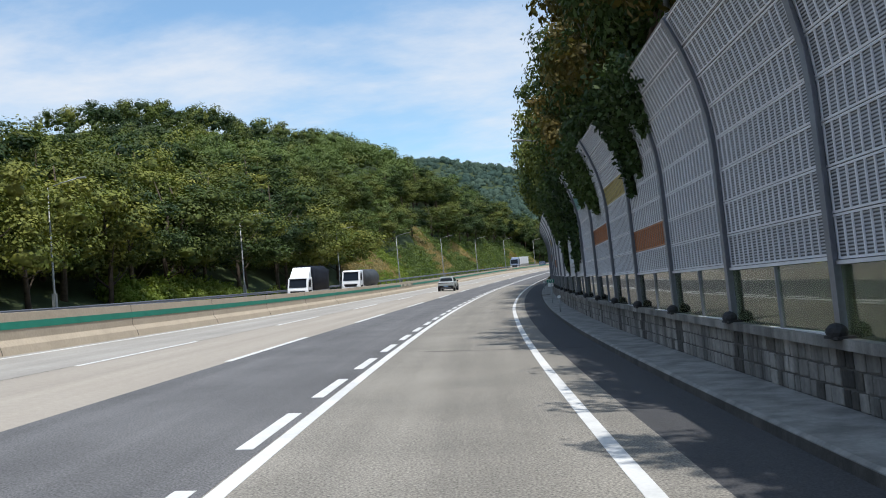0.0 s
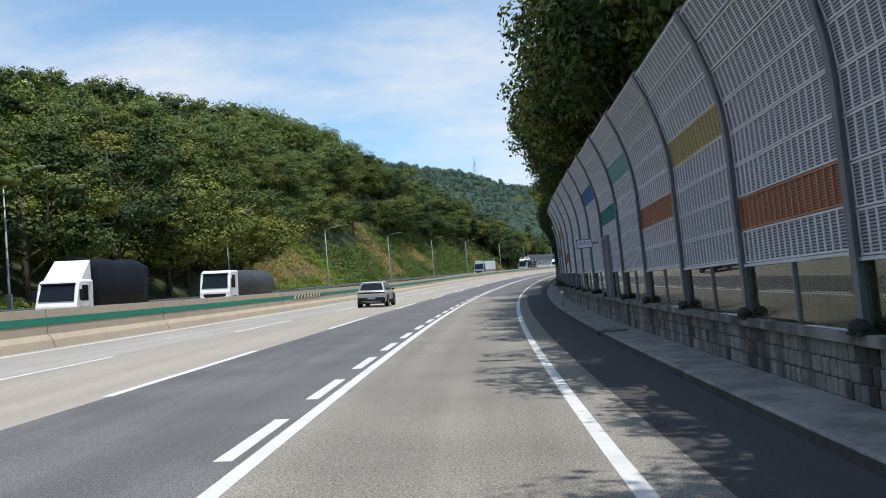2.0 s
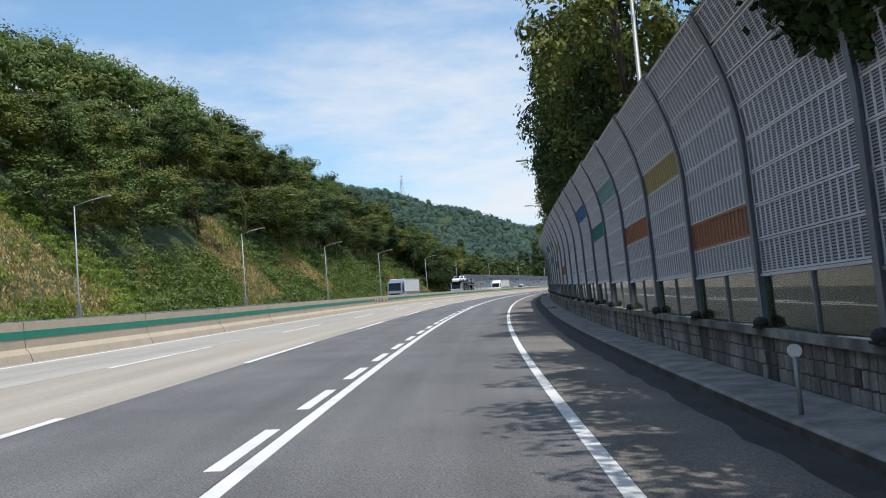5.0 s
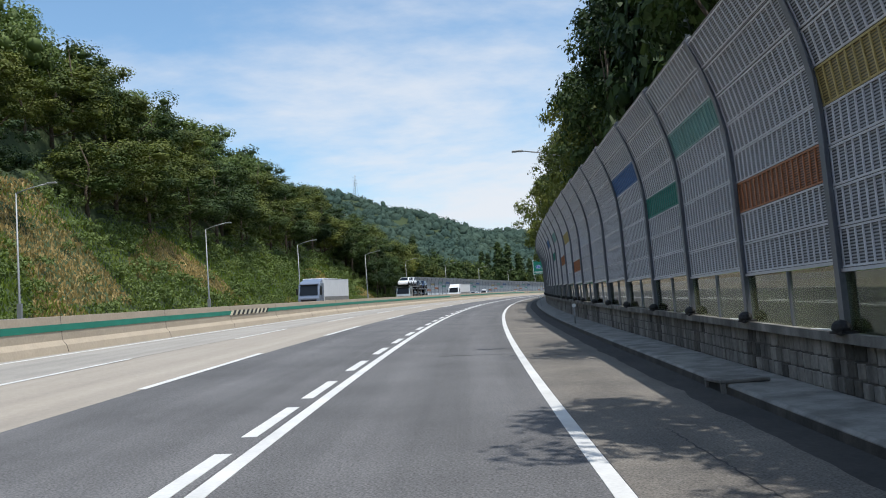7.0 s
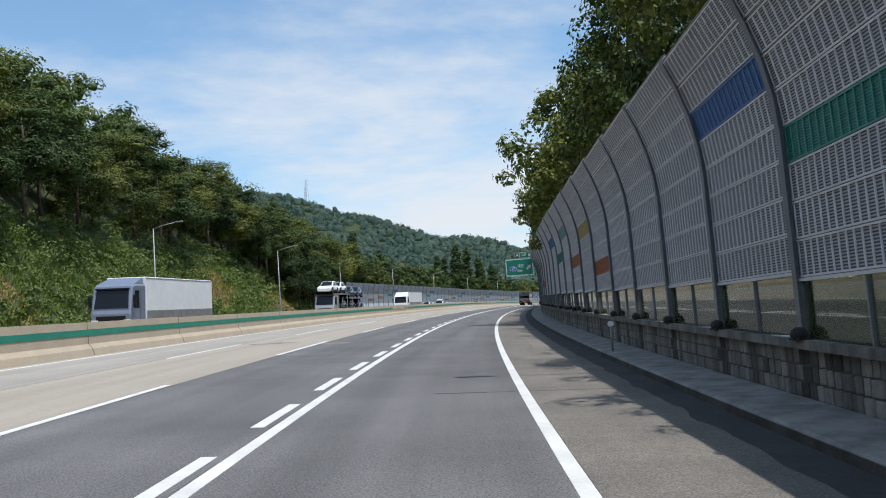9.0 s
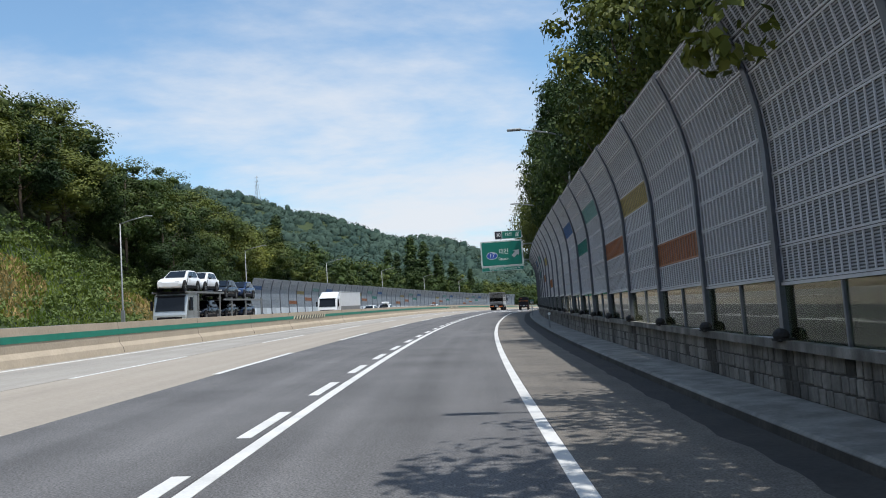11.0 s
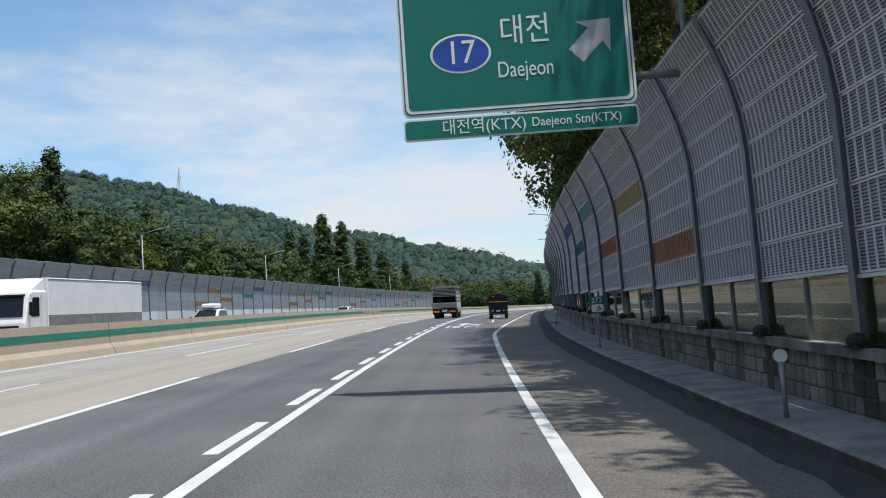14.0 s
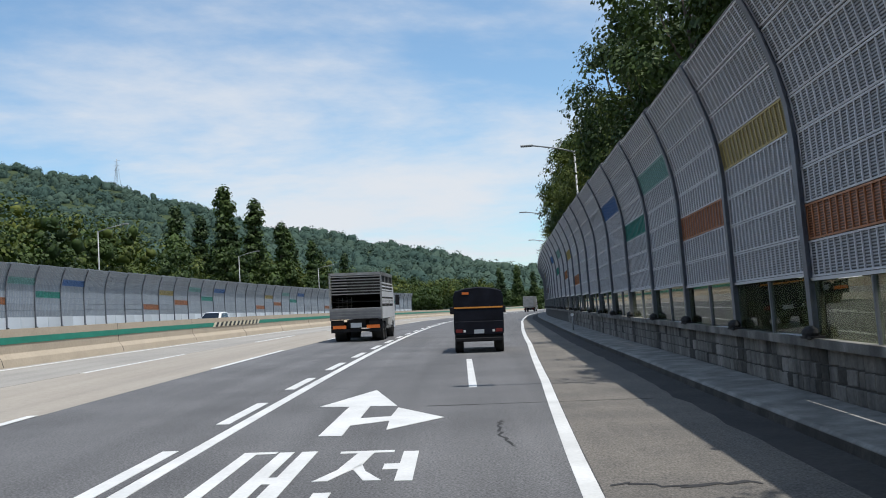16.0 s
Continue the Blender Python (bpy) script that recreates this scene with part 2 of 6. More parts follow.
def glass_mat(name, tint, clear=0.75, rough=0.02):
    m = bpy.data.materials.new(name)
    m.use_nodes = True
    nt = m.node_tree
    N, Lk = nt.nodes.new, nt.links.new
    nt.nodes.clear()
    out, tr, gl, df = N("ShaderNodeOutputMaterial"), N("ShaderNodeBsdfTransparent"), N("ShaderNodeBsdfGlossy"), N("ShaderNodeBsdfTranslucent")
    fr, m1, m2 = N("ShaderNodeFresnel"), N("ShaderNodeMixShader"), N("ShaderNodeMixShader")
    noise_t, rm = N("ShaderNodeTexNoise"), N("ShaderNodeMapRange")
    noise_t.inputs["Scale"].default_value, noise_t.inputs["Detail"].default_value = 2.5, 6
    rm.inputs[3].default_value, rm.inputs[4].default_value = 1 - clear - 0.08, 1 - clear + 0.08
    Lk(noise_t.outputs[0], rm.inputs[0])
    tr.inputs[0].default_value = (*tint, 1)
    df.inputs[0].default_value = (0.46, 0.50, 0.32, 1)
    gl.inputs["Roughness"].default_value = rough
    fr.inputs[0].default_value = 1.5
    Lk(rm.outputs[0], m1.inputs[0]), Lk(tr.outputs[0], m1.inputs[1]), Lk(df.outputs[0], m1.inputs[2])
    half = N("ShaderNodeMath")
    half.operation = "MULTIPLY"
    half.inputs[1].default_value = 0.95
    Lk(fr.outputs[0], half.inputs[0])
    Lk(half.outputs[0], m2.inputs[0]), Lk(m1.outputs[0], m2.inputs[1]), Lk(gl.outputs[0], m2.inputs[2])
    Lk(m2.outputs[0], out.inputs[0])
    return m


M = dict(
    concrete_lane=mat("lane_concrete", (0.325, 0.292, 0.246), 0.85, var=0.09, scale=0.35, fine=9, bump=0.3, bump_scale=45, color2=(0.31, 0.275, 0.23), streak=0.13, speck=0.12),
    grey_concrete=mat("grey_lane_concrete", (0.325, 0.305, 0.272), 0.85, var=0.09, scale=0.35, fine=9, bump=0.3, bump_scale=45, color2=(0.275, 0.258, 0.23), streak=0.14, speck=0.14),
    asphalt=mat("lane_asphalt", (0.134, 0.133, 0.135), 0.85, var=0.12, scale=0.4, fine=14, bump=0.7, bump_scale=70, color2=(0.094, 0.093, 0.095), streak=0.2, speck=0.62),
    pale_asphalt=mat("old_pale_asphalt", (0.235, 0.218, 0.188), 0.88, var=0.13, scale=0.5, fine=14, bump=0.8, bump_scale=60, color2=(0.18, 0.168, 0.146), streak=0.18, speck=0.62),
    shoulder=mat("shoulder_asphalt", (0.172, 0.156, 0.134), 0.9, var=0.2, scale=0.8, fine=12, bump=0.9, bump_scale=40, color2=(0.115, 0.106, 0.095), streak=0.12, speck=0.55),
    paint=mat("white_road_paint", (0.70, 0.70, 0.685), 0.6, var=0.08, scale=1.2, fine=25, color2=(0.54, 0.54, 0.525)),
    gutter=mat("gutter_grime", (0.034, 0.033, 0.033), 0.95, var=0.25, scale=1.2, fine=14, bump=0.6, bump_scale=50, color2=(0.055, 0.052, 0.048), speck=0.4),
    stained=mat("algae_stained_stone", (0.045, 0.043, 0.038), 0.9, var=0.3, scale=2.0, fine=15, bump=0.9, bump_scale=14, color2=(0.09, 0.083, 0.07), rand=0.3, drip=0.5),
    patch=mat("repaved_shoulder", (0.050, 0.050, 0.054), 0.9, var=0.15, scale=0.8, fine=12, bump=0.7, bump_scale=55, color2=(0.048, 0.048, 0.05), streak=0.15, speck=0.45),
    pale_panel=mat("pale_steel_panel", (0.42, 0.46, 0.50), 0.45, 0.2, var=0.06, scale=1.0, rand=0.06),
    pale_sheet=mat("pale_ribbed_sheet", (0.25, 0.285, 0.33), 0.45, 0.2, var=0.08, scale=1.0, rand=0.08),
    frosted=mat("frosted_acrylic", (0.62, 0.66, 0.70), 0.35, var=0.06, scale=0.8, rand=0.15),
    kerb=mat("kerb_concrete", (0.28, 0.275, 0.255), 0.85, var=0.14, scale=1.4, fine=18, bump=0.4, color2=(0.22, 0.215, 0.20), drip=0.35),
    kerb_dirt_shade=mat("grimy_shaded_kerb_face", (0.085, 0.076, 0.064), 0.92, var=0.25, scale=1.6, fine=16, bump=0.5, color2=(0.05, 0.046, 0.04), drip=0.4),
    median=mat("median_concrete", (0.46, 0.385, 0.29), 0.85, var=0.10, scale=0.9, fine=12, bump=0.3, color2=(0.40, 0.335, 0.25)),
    green_paint=mat("green_stripe_paint", (0.015, 0.21, 0.14), 0.55, var=0.10, scale=1.5),
    black_paint=mat("black_stripe_paint", (0.02, 0.02, 0.02), 0.55),
    yellow_paint=mat("cream_stripe_paint", (0.68, 0.62, 0.45), 0.55),
    steel=mat("galvanised_post_steel", (0.19, 0.205, 0.24), 0.45, 0.45, var=0.10, scale=2, fine=20),
    panel=mat("grey_aluminium_panel", (0.66, 0.67, 0.70), 0.5, 0.1, var=0.06, scale=1.2, rand=0.05),
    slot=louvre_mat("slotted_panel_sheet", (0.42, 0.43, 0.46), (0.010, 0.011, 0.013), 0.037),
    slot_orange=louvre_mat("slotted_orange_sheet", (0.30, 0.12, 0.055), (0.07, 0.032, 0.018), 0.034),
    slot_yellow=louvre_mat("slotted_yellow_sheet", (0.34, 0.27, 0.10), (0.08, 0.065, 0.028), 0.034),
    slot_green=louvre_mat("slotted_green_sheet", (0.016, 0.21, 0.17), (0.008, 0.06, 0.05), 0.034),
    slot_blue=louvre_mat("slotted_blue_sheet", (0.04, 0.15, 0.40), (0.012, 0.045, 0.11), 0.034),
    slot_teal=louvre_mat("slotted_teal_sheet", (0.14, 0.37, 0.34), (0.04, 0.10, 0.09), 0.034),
    orange=mat("orange_panel", (0.44, 0.19, 0.09), 0.5, 0.1, var=0.08),
    yellow=mat("yellow_panel", (0.50, 0.41, 0.17), 0.5, 0.1, var=0.08),
    green=mat("green_panel", (0.06, 0.27, 0.23), 0.5, 0.1, var=0.08),
    blue=mat("blue_panel", (0.10, 0.20, 0.42), 0.5, 0.1, var=0.08),
    teal=mat("pale_teal_panel", (0.26, 0.43, 0.41), 0.5, 0.1, var=0.08),
    glass=glass_mat("barrier_glass", (0.80, 0.86, 0.70), 0.86, 0.012),
    rubber=mat("black_rubber", (0.015, 0.015, 0.016), 0.8),
    coping=mat("coping_concrete", (0.27, 0.26, 0.24), 0.85, var=0.16, scale=1.5, bump=0.4, color2=(0.13, 0.125, 0.115), drip=0.55),
    stone=mat("wall_stone", (0.265, 0.252, 0.230), 0.85, var=0.2, scale=2.0, fine=15, bump=0.9, bump_scale=14, color2=(0.175, 0.167, 0.153), rand=0.14, drip=0.6),
    stone_far=mat("wall_stone_blocks", (0.265, 0.252, 0.230), 0.85, var=0.2, scale=2.0, fine=15, bump=0.9, bump_scale=14, color2=(0.175, 0.167, 0.153), rand=0.14, island=True, drip=0.6),
    stained_far=mat("algae_stained_blocks", (0.045, 0.043, 0.038), 0.9, var=0.3, scale=2.0, fine=15, bump=0.9, bump_scale=14, color2=(0.09, 0.083, 0.07), rand=0.3, island=True, drip=0.5),
    mortar=mat("wall_mortar", (0.09, 0.086, 0.08), 0.95, var=0.15),
    soil=mat("hill_soil_and_grass", (0.042, 0.062, 0.018), 0.95, var=0.3, scale=0.12, fine=2.5, color2=(0.028, 0.045, 0.013), bump=1.0, bump_scale=3),
    bark=mat("bark", (0.10, 0.075, 0.055), 0.95, var=0.25, scale=4, bump=0.8, bump_scale=12),
    leaf=leaf_mat("leaf_broad", (0.036, 0.060, 0.012), (0.135, 0.150, 0.030), 0.20, 0.10),
    leaf_dark=leaf_mat("leaf_dark", (0.017, 0.036, 0.011), (0.056, 0.086, 0.020), 0.20, 0.10),
    leaf_light=leaf_mat("leaf_light", (0.080, 0.112, 0.020), (0.205, 0.205, 0.042), 0.20, 0.12),
    leaf_young=leaf_mat("leaf_young", (0.078, 0.118, 0.034), (0.130, 0.172, 0.050), 0.14, 0.18),
    leaf_rusty=leaf_mat("leaf_rusty", (0.060, 0.062, 0.014), (0.150, 0.105, 0.030), 0.25, 0.2, 0.5),
    leaf_brush=leaf_mat("leaf_brush", (0.14, 0.205, 0.034), (0.235, 0.275, 0.064), 0.16, 0.4),
    leaf_dry=leaf_mat("leaf_dry_grass", (0.28, 0.215, 0.085), (0.45, 0.32, 0.135), 0.15),
    # bluish tint: distance haze put into the far leaves' colour
    leaf_far_hazed=leaf_mat("leaf_far_hazed", (0.044, 0.074, 0.062), (0.072, 0.106, 0.080), 0.03, 0.05, 0.02, 0.02),
    lamp_steel=mat("lamp_post_steel", (0.30, 0.31, 0.31), 0.5, 0.4, var=0.08),
)


# ---- mesh helpers ----
def mesh(name, verts, faces, material):
    me = bpy.data.meshes.new(name)
    me.from_pydata([tuple(v) for v in verts], [], faces)
    if material:
        me.materials.append(material)
    return me


def box(bm, x0, y0, z0, x1, y1, z1, m=None, mi=0):
    vs = [Vector((x, y, z)) for z in (z0, z1) for y in (y0, y1) for x in (x0, x1)]
    if m:
        vs = [m @ v for v in vs]
    vs = [bm.verts.new(v) for v in vs]
    for f in ((0, 2, 3, 1), (4, 5, 7, 6), (0, 1, 5, 4), (2, 6, 7, 3), (0, 4, 6, 2), (1, 3, 7, 5)):
        bm.faces.new([vs[i] for i in f]).material_index = mi
    return vs


def tube(bm, pts, radii, seg=8, mi=0):
    """A tapered round bar through the points."""
    rings = []
    for i, p in enumerate(pts):
        p = Vector(p)
        t = (Vector(pts[min(i + 1, len(pts) - 1)]) - Vector(pts[max(i - 1, 0)])).normalized()
        a = t.orthogonal().normalized()
        b = t.cross(a)
        r = radii[i] if hasattr(radii, "__len__") else radii
        rings.append([bm.verts.new(p + r * (math.cos(q) * a + math.sin(q) * b)) for q in [2 * math.pi * k / seg for k in range(seg)]])
    for r0, r1 in zip(rings, rings[1:]):
        for k in range(seg):
            f = bm.faces.new((r0[k], r0[(k + 1) % seg], r1[(k + 1) % seg], r1[k]))
            f.smooth, f.material_index = True, mi
    for r, rev in ((rings[0], True), (rings[-1], False)):
        f = bm.faces.new(list(reversed(r)) if rev else r)
        f.material_index = mi


def to_mesh(name, bm, *materials, bevel=0.0):
    if bevel:
        bmesh.ops.bevel(bm, geom=bm.edges[:], offset=bevel, segments=1, affect="EDGES", clamp_overlap=True)
    me = bpy.data.meshes.new(name)
    bmesh.ops.recalc_face_normals(bm, faces=bm.faces[:])
    bm.to_mesh(me)
    bm.free()
    for m in materials:
        me.materials.append(m)
    return me


def part(name, bm, material, parent, label="", bevel=0.0):
    me = bm if isinstance(bm, bpy.types.Mesh) else to_mesh(name, bm, material, bevel=bevel)
    ob = new(name, me)
    ob.parent = parent
    return tagged(ob, label)


def thing(name, label, category, m=None, group="", kind=""):
    ob = new(name)
    ob.empty_display_size = 0.2
    if m is not None:
        ob.matrix_world = m
    return tagged(ob, label, category, group, kind)


def strip(name, s0, s1, section, material, step=4.0, closed=True):
    """Sweep a cross-section of (d, z) along the road; d may be a function of s."""
    n = max(2, int(math.ceil((s1 - s0) / step)) + 1)
    vs, fs, k = [], [], len(section)
    for s in np.linspace(s0, s1, n):
        for d, z in section:
            vs.append(at(s, d(s) if callable(d) else d, z))
    for i in range(n - 1):
        for j in range(k if closed else k - 1):
            a, b = i * k + j, i * k + (j + 1) % k
            fs.append((a, a + k, b + k, b))
    if closed:
        fs.append(tuple(range(k)))
        fs.append(tuple(reversed(range((n - 1) * k, n * k))))
    me = mesh(name, vs, fs, material)
    grid = me.uv_layers.new(name="along")
    ss = np.linspace(s0, s1, n)
    for lp in me.loops:
        i, j = divmod(lp.vertex_index, k)
        d = section[j][0]
        grid.data[lp.index].uv = (d(ss[i]) if callable(d) else d, ss[i])
    return me

# ---- road ----
S0, S1 = -60.0, 700.0


def surface(name, s0, s1, d0, d1, material, label, z=0.0):
    me = strip(name, s0, s1, [(d0, z - 0.35), (d0, z), (d1, z), (d1, z - 0.35)], material)
    return tagged(new(name, me), label, "road surface", kind="structure")


surface("road_inner_lane", S0, S1, -13.05, -9.154, M["grey_concrete"], "sunlit grey concrete lane beside the median")
surface("road_second_lane", S0, S1, -9.15, -5.5, M["concrete_lane"], "sunlit beige concrete lane")
surface("road_third_lane", S0, S1, -5.496, -1.95, M["asphalt"], "dark grey asphalt lane with dashed edge")
surface("road_outer_lane_old", S0, 122, -1.946, 1.6, M["pale_asphalt"], "pale worn asphalt outer lane")
surface("road_outer_lane", 122.004, S1, -1.946, lambda s: edge_d(s) + 0.09, M["asphalt"], "dark grey asphalt outer lane")
surface("road_shoulder_old", S0, 122, 1.6, 2.05, M["pale_asphalt"], "pale worn asphalt shoulder")
surface("road_shoulder_patch", S0, 122, 2.05, lambda s: bar_d(s) - 0.85, M["patch"], "dark repaved asphalt shoulder")
surface("road_shoulder", 122.004, S1, lambda s: edge_d(s) + 0.094, lambda s: bar_d(s) - 0.85, M["shoulder"], "rough brown-grey asphalt shoulder")
surface("road_far_lanes", S0, S1, -29.5, -13.75, M["concrete_lane"], "beige concrete lanes of the opposite carriageway")


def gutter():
    """A film with a ragged edge along the foot of the kerb: grime, and shade deepened by its dark colour."""
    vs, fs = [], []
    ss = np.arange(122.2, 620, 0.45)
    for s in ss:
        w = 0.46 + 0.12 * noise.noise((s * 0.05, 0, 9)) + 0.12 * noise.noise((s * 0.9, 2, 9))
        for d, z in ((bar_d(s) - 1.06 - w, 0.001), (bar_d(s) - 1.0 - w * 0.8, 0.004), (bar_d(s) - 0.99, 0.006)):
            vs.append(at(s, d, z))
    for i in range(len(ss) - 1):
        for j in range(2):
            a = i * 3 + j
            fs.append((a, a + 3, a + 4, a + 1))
    tagged(new("gutter_grime", mesh("gutter_grime", vs, fs, M["gutter"])), "dark grime and painted shade along the foot of the kerb", "grime", kind="structure")


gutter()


def line(name, s0, s1, d, w, label):
    f = d if callable(d) else (lambda s: d)
    me = strip(name, s0, s1, [(lambda s: f(s) - w / 2, 0.0), (lambda s: f(s) - w / 2, 0.005), (lambda s: f(s) + w / 2, 0.005), (lambda s: f(s) + w / 2, 0.0)], M["paint"], 3.0)
    return tagged(new(name, me), label, "road marking", kind="structure")


line("marking_lane_line", S0, S1, -1.837, 0.17, "solid white line beside the exit lane")
line("marking_edge_line", S0, S1, edge_d, 0.165, "solid white edge line of the outer lane")
line("marking_median_line", S0, S1, -12.61, 0.15, "solid white line beside the median")
line("marking_far_median_line", S0, S1, -14.3, 0.15, "solid white line across the median")
line("marking_far_edge_line", S0, S1, -26.2, 0.15, "solid white edge line of the opposite carriageway")


def dash_mesh(length, w):
    bm = bmesh.new()
    box(bm, -w / 2, 0, 0.0, w / 2, length, 0.005)
    return to_mesh("dash", bm, M["paint"])


def dashes(name, d, start, period, length, w, s_end, label, group):
    me = dash_mesh(length, w)
    s = start
    while s < s_end:
        ob = new(name, me)
        ob.matrix_world = laid(s, d)
        tagged(ob, label, "road marking", group)
        s += period


SHORT_DASH = dash_mesh(2.75, 0.18)
dashes("lane_dash", -5.54, 22.0 - 4 * 20.33, 20.33, 9.7, 0.16, 690, "white painted dash on grey asphalt lane edge", "lane dashes")
dashes("inner_lane_dash", -9.07, 22.0 - 4 * 20.33, 20.33, 9.3, 0.14, 690, "white painted dash on beige concrete lane", "inner lane dashes")
SHORT_S = ([-12, 0, 1, 18, 20, 22, 33, 37, 48, 49, 59, 61, 64, 65, 71, 72, 78, 79, 91], [-46.7, 9.72, 14.2, 94.57, 104.0, 114.31, 166.71, 182.21, 237.8, 242.95, 295.93, 307.5, 325.22, 330.54, 359.78, 365.06, 395.66, 400.83, 464.0])
for k in range(-12, 92):
    ob = new("short_dash", SHORT_DASH)
    ob.matrix_world = laid(float(np.interp(k, *SHORT_S)), -2.13)
    tagged(ob, "short white painted dash beside the solid line", "road marking", "exit dashes")
dashes("split_dash", 1.34, 400.0, 20.0, 8.5, 0.15, 500, "white painted dash where the exit lane divides", "split dashes")

# ---- median barrier ----
MED = [(-13.75, 0.0), (-13.68, 0.25), (-13.52, 0.42), (-13.48, 1.2), (-13.30, 1.2), (-13.26, 0.42), (-13.12, 0.25), (-13.05, 0.0)]
tagged(new("median_wall", strip("median_wall", S0, S1, [(d, z) for d, z in MED], M["median"])), "weathered tan concrete median barrier wall", "barrier", kind="structure")
tagged(new("median_stripe", strip("median_stripe", S0, S1, [(-13.268, 0.72), (-13.292, 0.94), (-13.285, 0.94), (-13.258, 0.72)], M["green_paint"])),
       "green painted stripe along the median barrier", "stripe", kind="structure")

median_ob = bpy.data.objects["median_wall"]
MED_FACE = [(-13.30, 1.198), (-13.30, 1.203), (-13.294, 1.203), (-13.254, 0.42), (-13.114, 0.25), (-13.045, 0.02), (-13.06, 0.02), (-13.26, 0.42)]
for s in np.arange(6.0, 560, 10.15):
    ob = new("joint", strip("joint", s, s + 0.025, MED_FACE, M["gutter"]))
    ob.parent = median_ob

# ---- kerb, stone wall under the noise barrier ----
LEDGE = [(lambda s: bar_d(s) - 1.00, -0.3), (lambda s: bar_d(s) - 0.99, 0.115), (lambda s: bar_d(s) - 0.95, 0.145), (lambda s: bar_d(s) - 0.03, 0.17), (lambda s: bar_d(s) - 0.03, -0.3)]
tagged(new("kerb_ledge", strip("kerb_ledge", S0, S1, LEDGE, M["kerb"])), "dusty grey concrete kerb ledge beside the wall", "kerb", kind="structure")
# thin strip whose dark colour holds both the face's grime and its shade
tagged(new("kerb_face", strip("kerb_face", S0, S1, [(lambda s: bar_d(s) - 1.006, -0.02), (lambda s: bar_d(s) - 0.996, 0.105), (lambda s: bar_d(s) - 0.985, 0.105), (lambda s: bar_d(s) - 0.99, -0.02)], M["kerb_dirt_shade"], 2.0)), "grimy dark brown face of the kerb ledge, shade in its colour", "kerb", kind="structure")
tagged(new("wall_base", strip("wall_base", S0, S1, [(lambda s: bar_d(s) - 0.03, -0.5), (lambda s: bar_d(s) - 0.03, 0.80), (lambda s: bar_d(s) + 0.3, 0.80), (lambda s: bar_d(s) + 0.3, -0.5)], M["mortar"])),
       "dark stained retaining wall under the noise barrier", "wall", kind="structure")
tagged(new("wall_coping", strip("wall_coping", S0, S1, [(lambda s: bar_d(s) - 0.15, 0.802), (lambda s: bar_d(s) - 0.15, 0.92), (lambda s: bar_d(s) + 0.36, 0.92), (lambda s: bar_d(s) + 0.36, 0.802)], M["coping"])),
       "stained grey concrete coping on the stone wall", "coping", kind="structure")

def drain_inlet(s, wide):
    """A concrete inlet let into the kerb: cover slab, two cheeks and a black plate painted as the shaded mouth between
    them.
    """
    t = thing("drain_inlet", "dark open drain inlet under a concrete slab in the kerb", "drain", upright(s, bar_d(s) - 1.0, 0.0), "drain inlets")
    for name, material, b in (("cover_slab", "coping", (-0.07, 0.0, 0.145, 0.62, wide, 0.20)), ("cheek", "coping", (-0.06, 0.0, 0.0, 0.0, 0.10, 0.144)), ("cheek", "coping", (-0.06, wide - 0.10, 0.0, 0.0, wide, 0.144)),
                              ("mouth", "rubber", (-0.02, 0.101, 0.004, 0.004, wide - 0.101, 0.143))):
        bm = bmesh.new()
        box(bm, *b)
        part(name, bm, M[material], t, "black plate standing for the shaded drain mouth" if name == "mouth" else "", bevel=0.012 if name == "cover_slab" else 0.0)


for s, wide in ((72.8, 1.1), (181.0, 1.0), (387.0, 0.9)):
    drain_inlet(s, wide)

# ---- noise barrier ----
ROW_H, ROW_Z, ROWS_N = 0.48, 1.78, 8


def lean(z):
    return -0.55 * max(0.0, (z - 3.5) / 2.1) ** 1.9


def panel_mesh(name, front, sheet, rails=True):
    """A 4 m panel lying in x (along) and z (up), seen from -y: frame, slotted sheet, upright ribs."""
    bm = bmesh.new()
    h = ROW_H - 0.012
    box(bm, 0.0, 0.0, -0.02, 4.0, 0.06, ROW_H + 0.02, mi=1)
    if rails:
        box(bm, 0.0, -0.020, 0.0, 4.0, -0.002, 0.024)
        box(bm, 0.0, -0.020, h - 0.024, 4.0, -0.002, h)
    n = 19
    for i in range(n):
        x = 0.02 + i * (3.96 - 0.03) / (n - 1)
        box(bm, x, -0.018, 0.024, x + 0.03, -0.002, h - 0.024)
    return to_mesh(name, bm, front, sheet)


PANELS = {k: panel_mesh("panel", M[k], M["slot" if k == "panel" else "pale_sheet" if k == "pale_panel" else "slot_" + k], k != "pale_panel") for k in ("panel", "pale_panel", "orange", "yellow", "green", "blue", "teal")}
COLOURED = {7: (1, "orange"), 8: (4, "yellow"), 0: (2, "orange"), 1: (5, "teal"), 2: (3, "green"), 3: (5, "blue")}


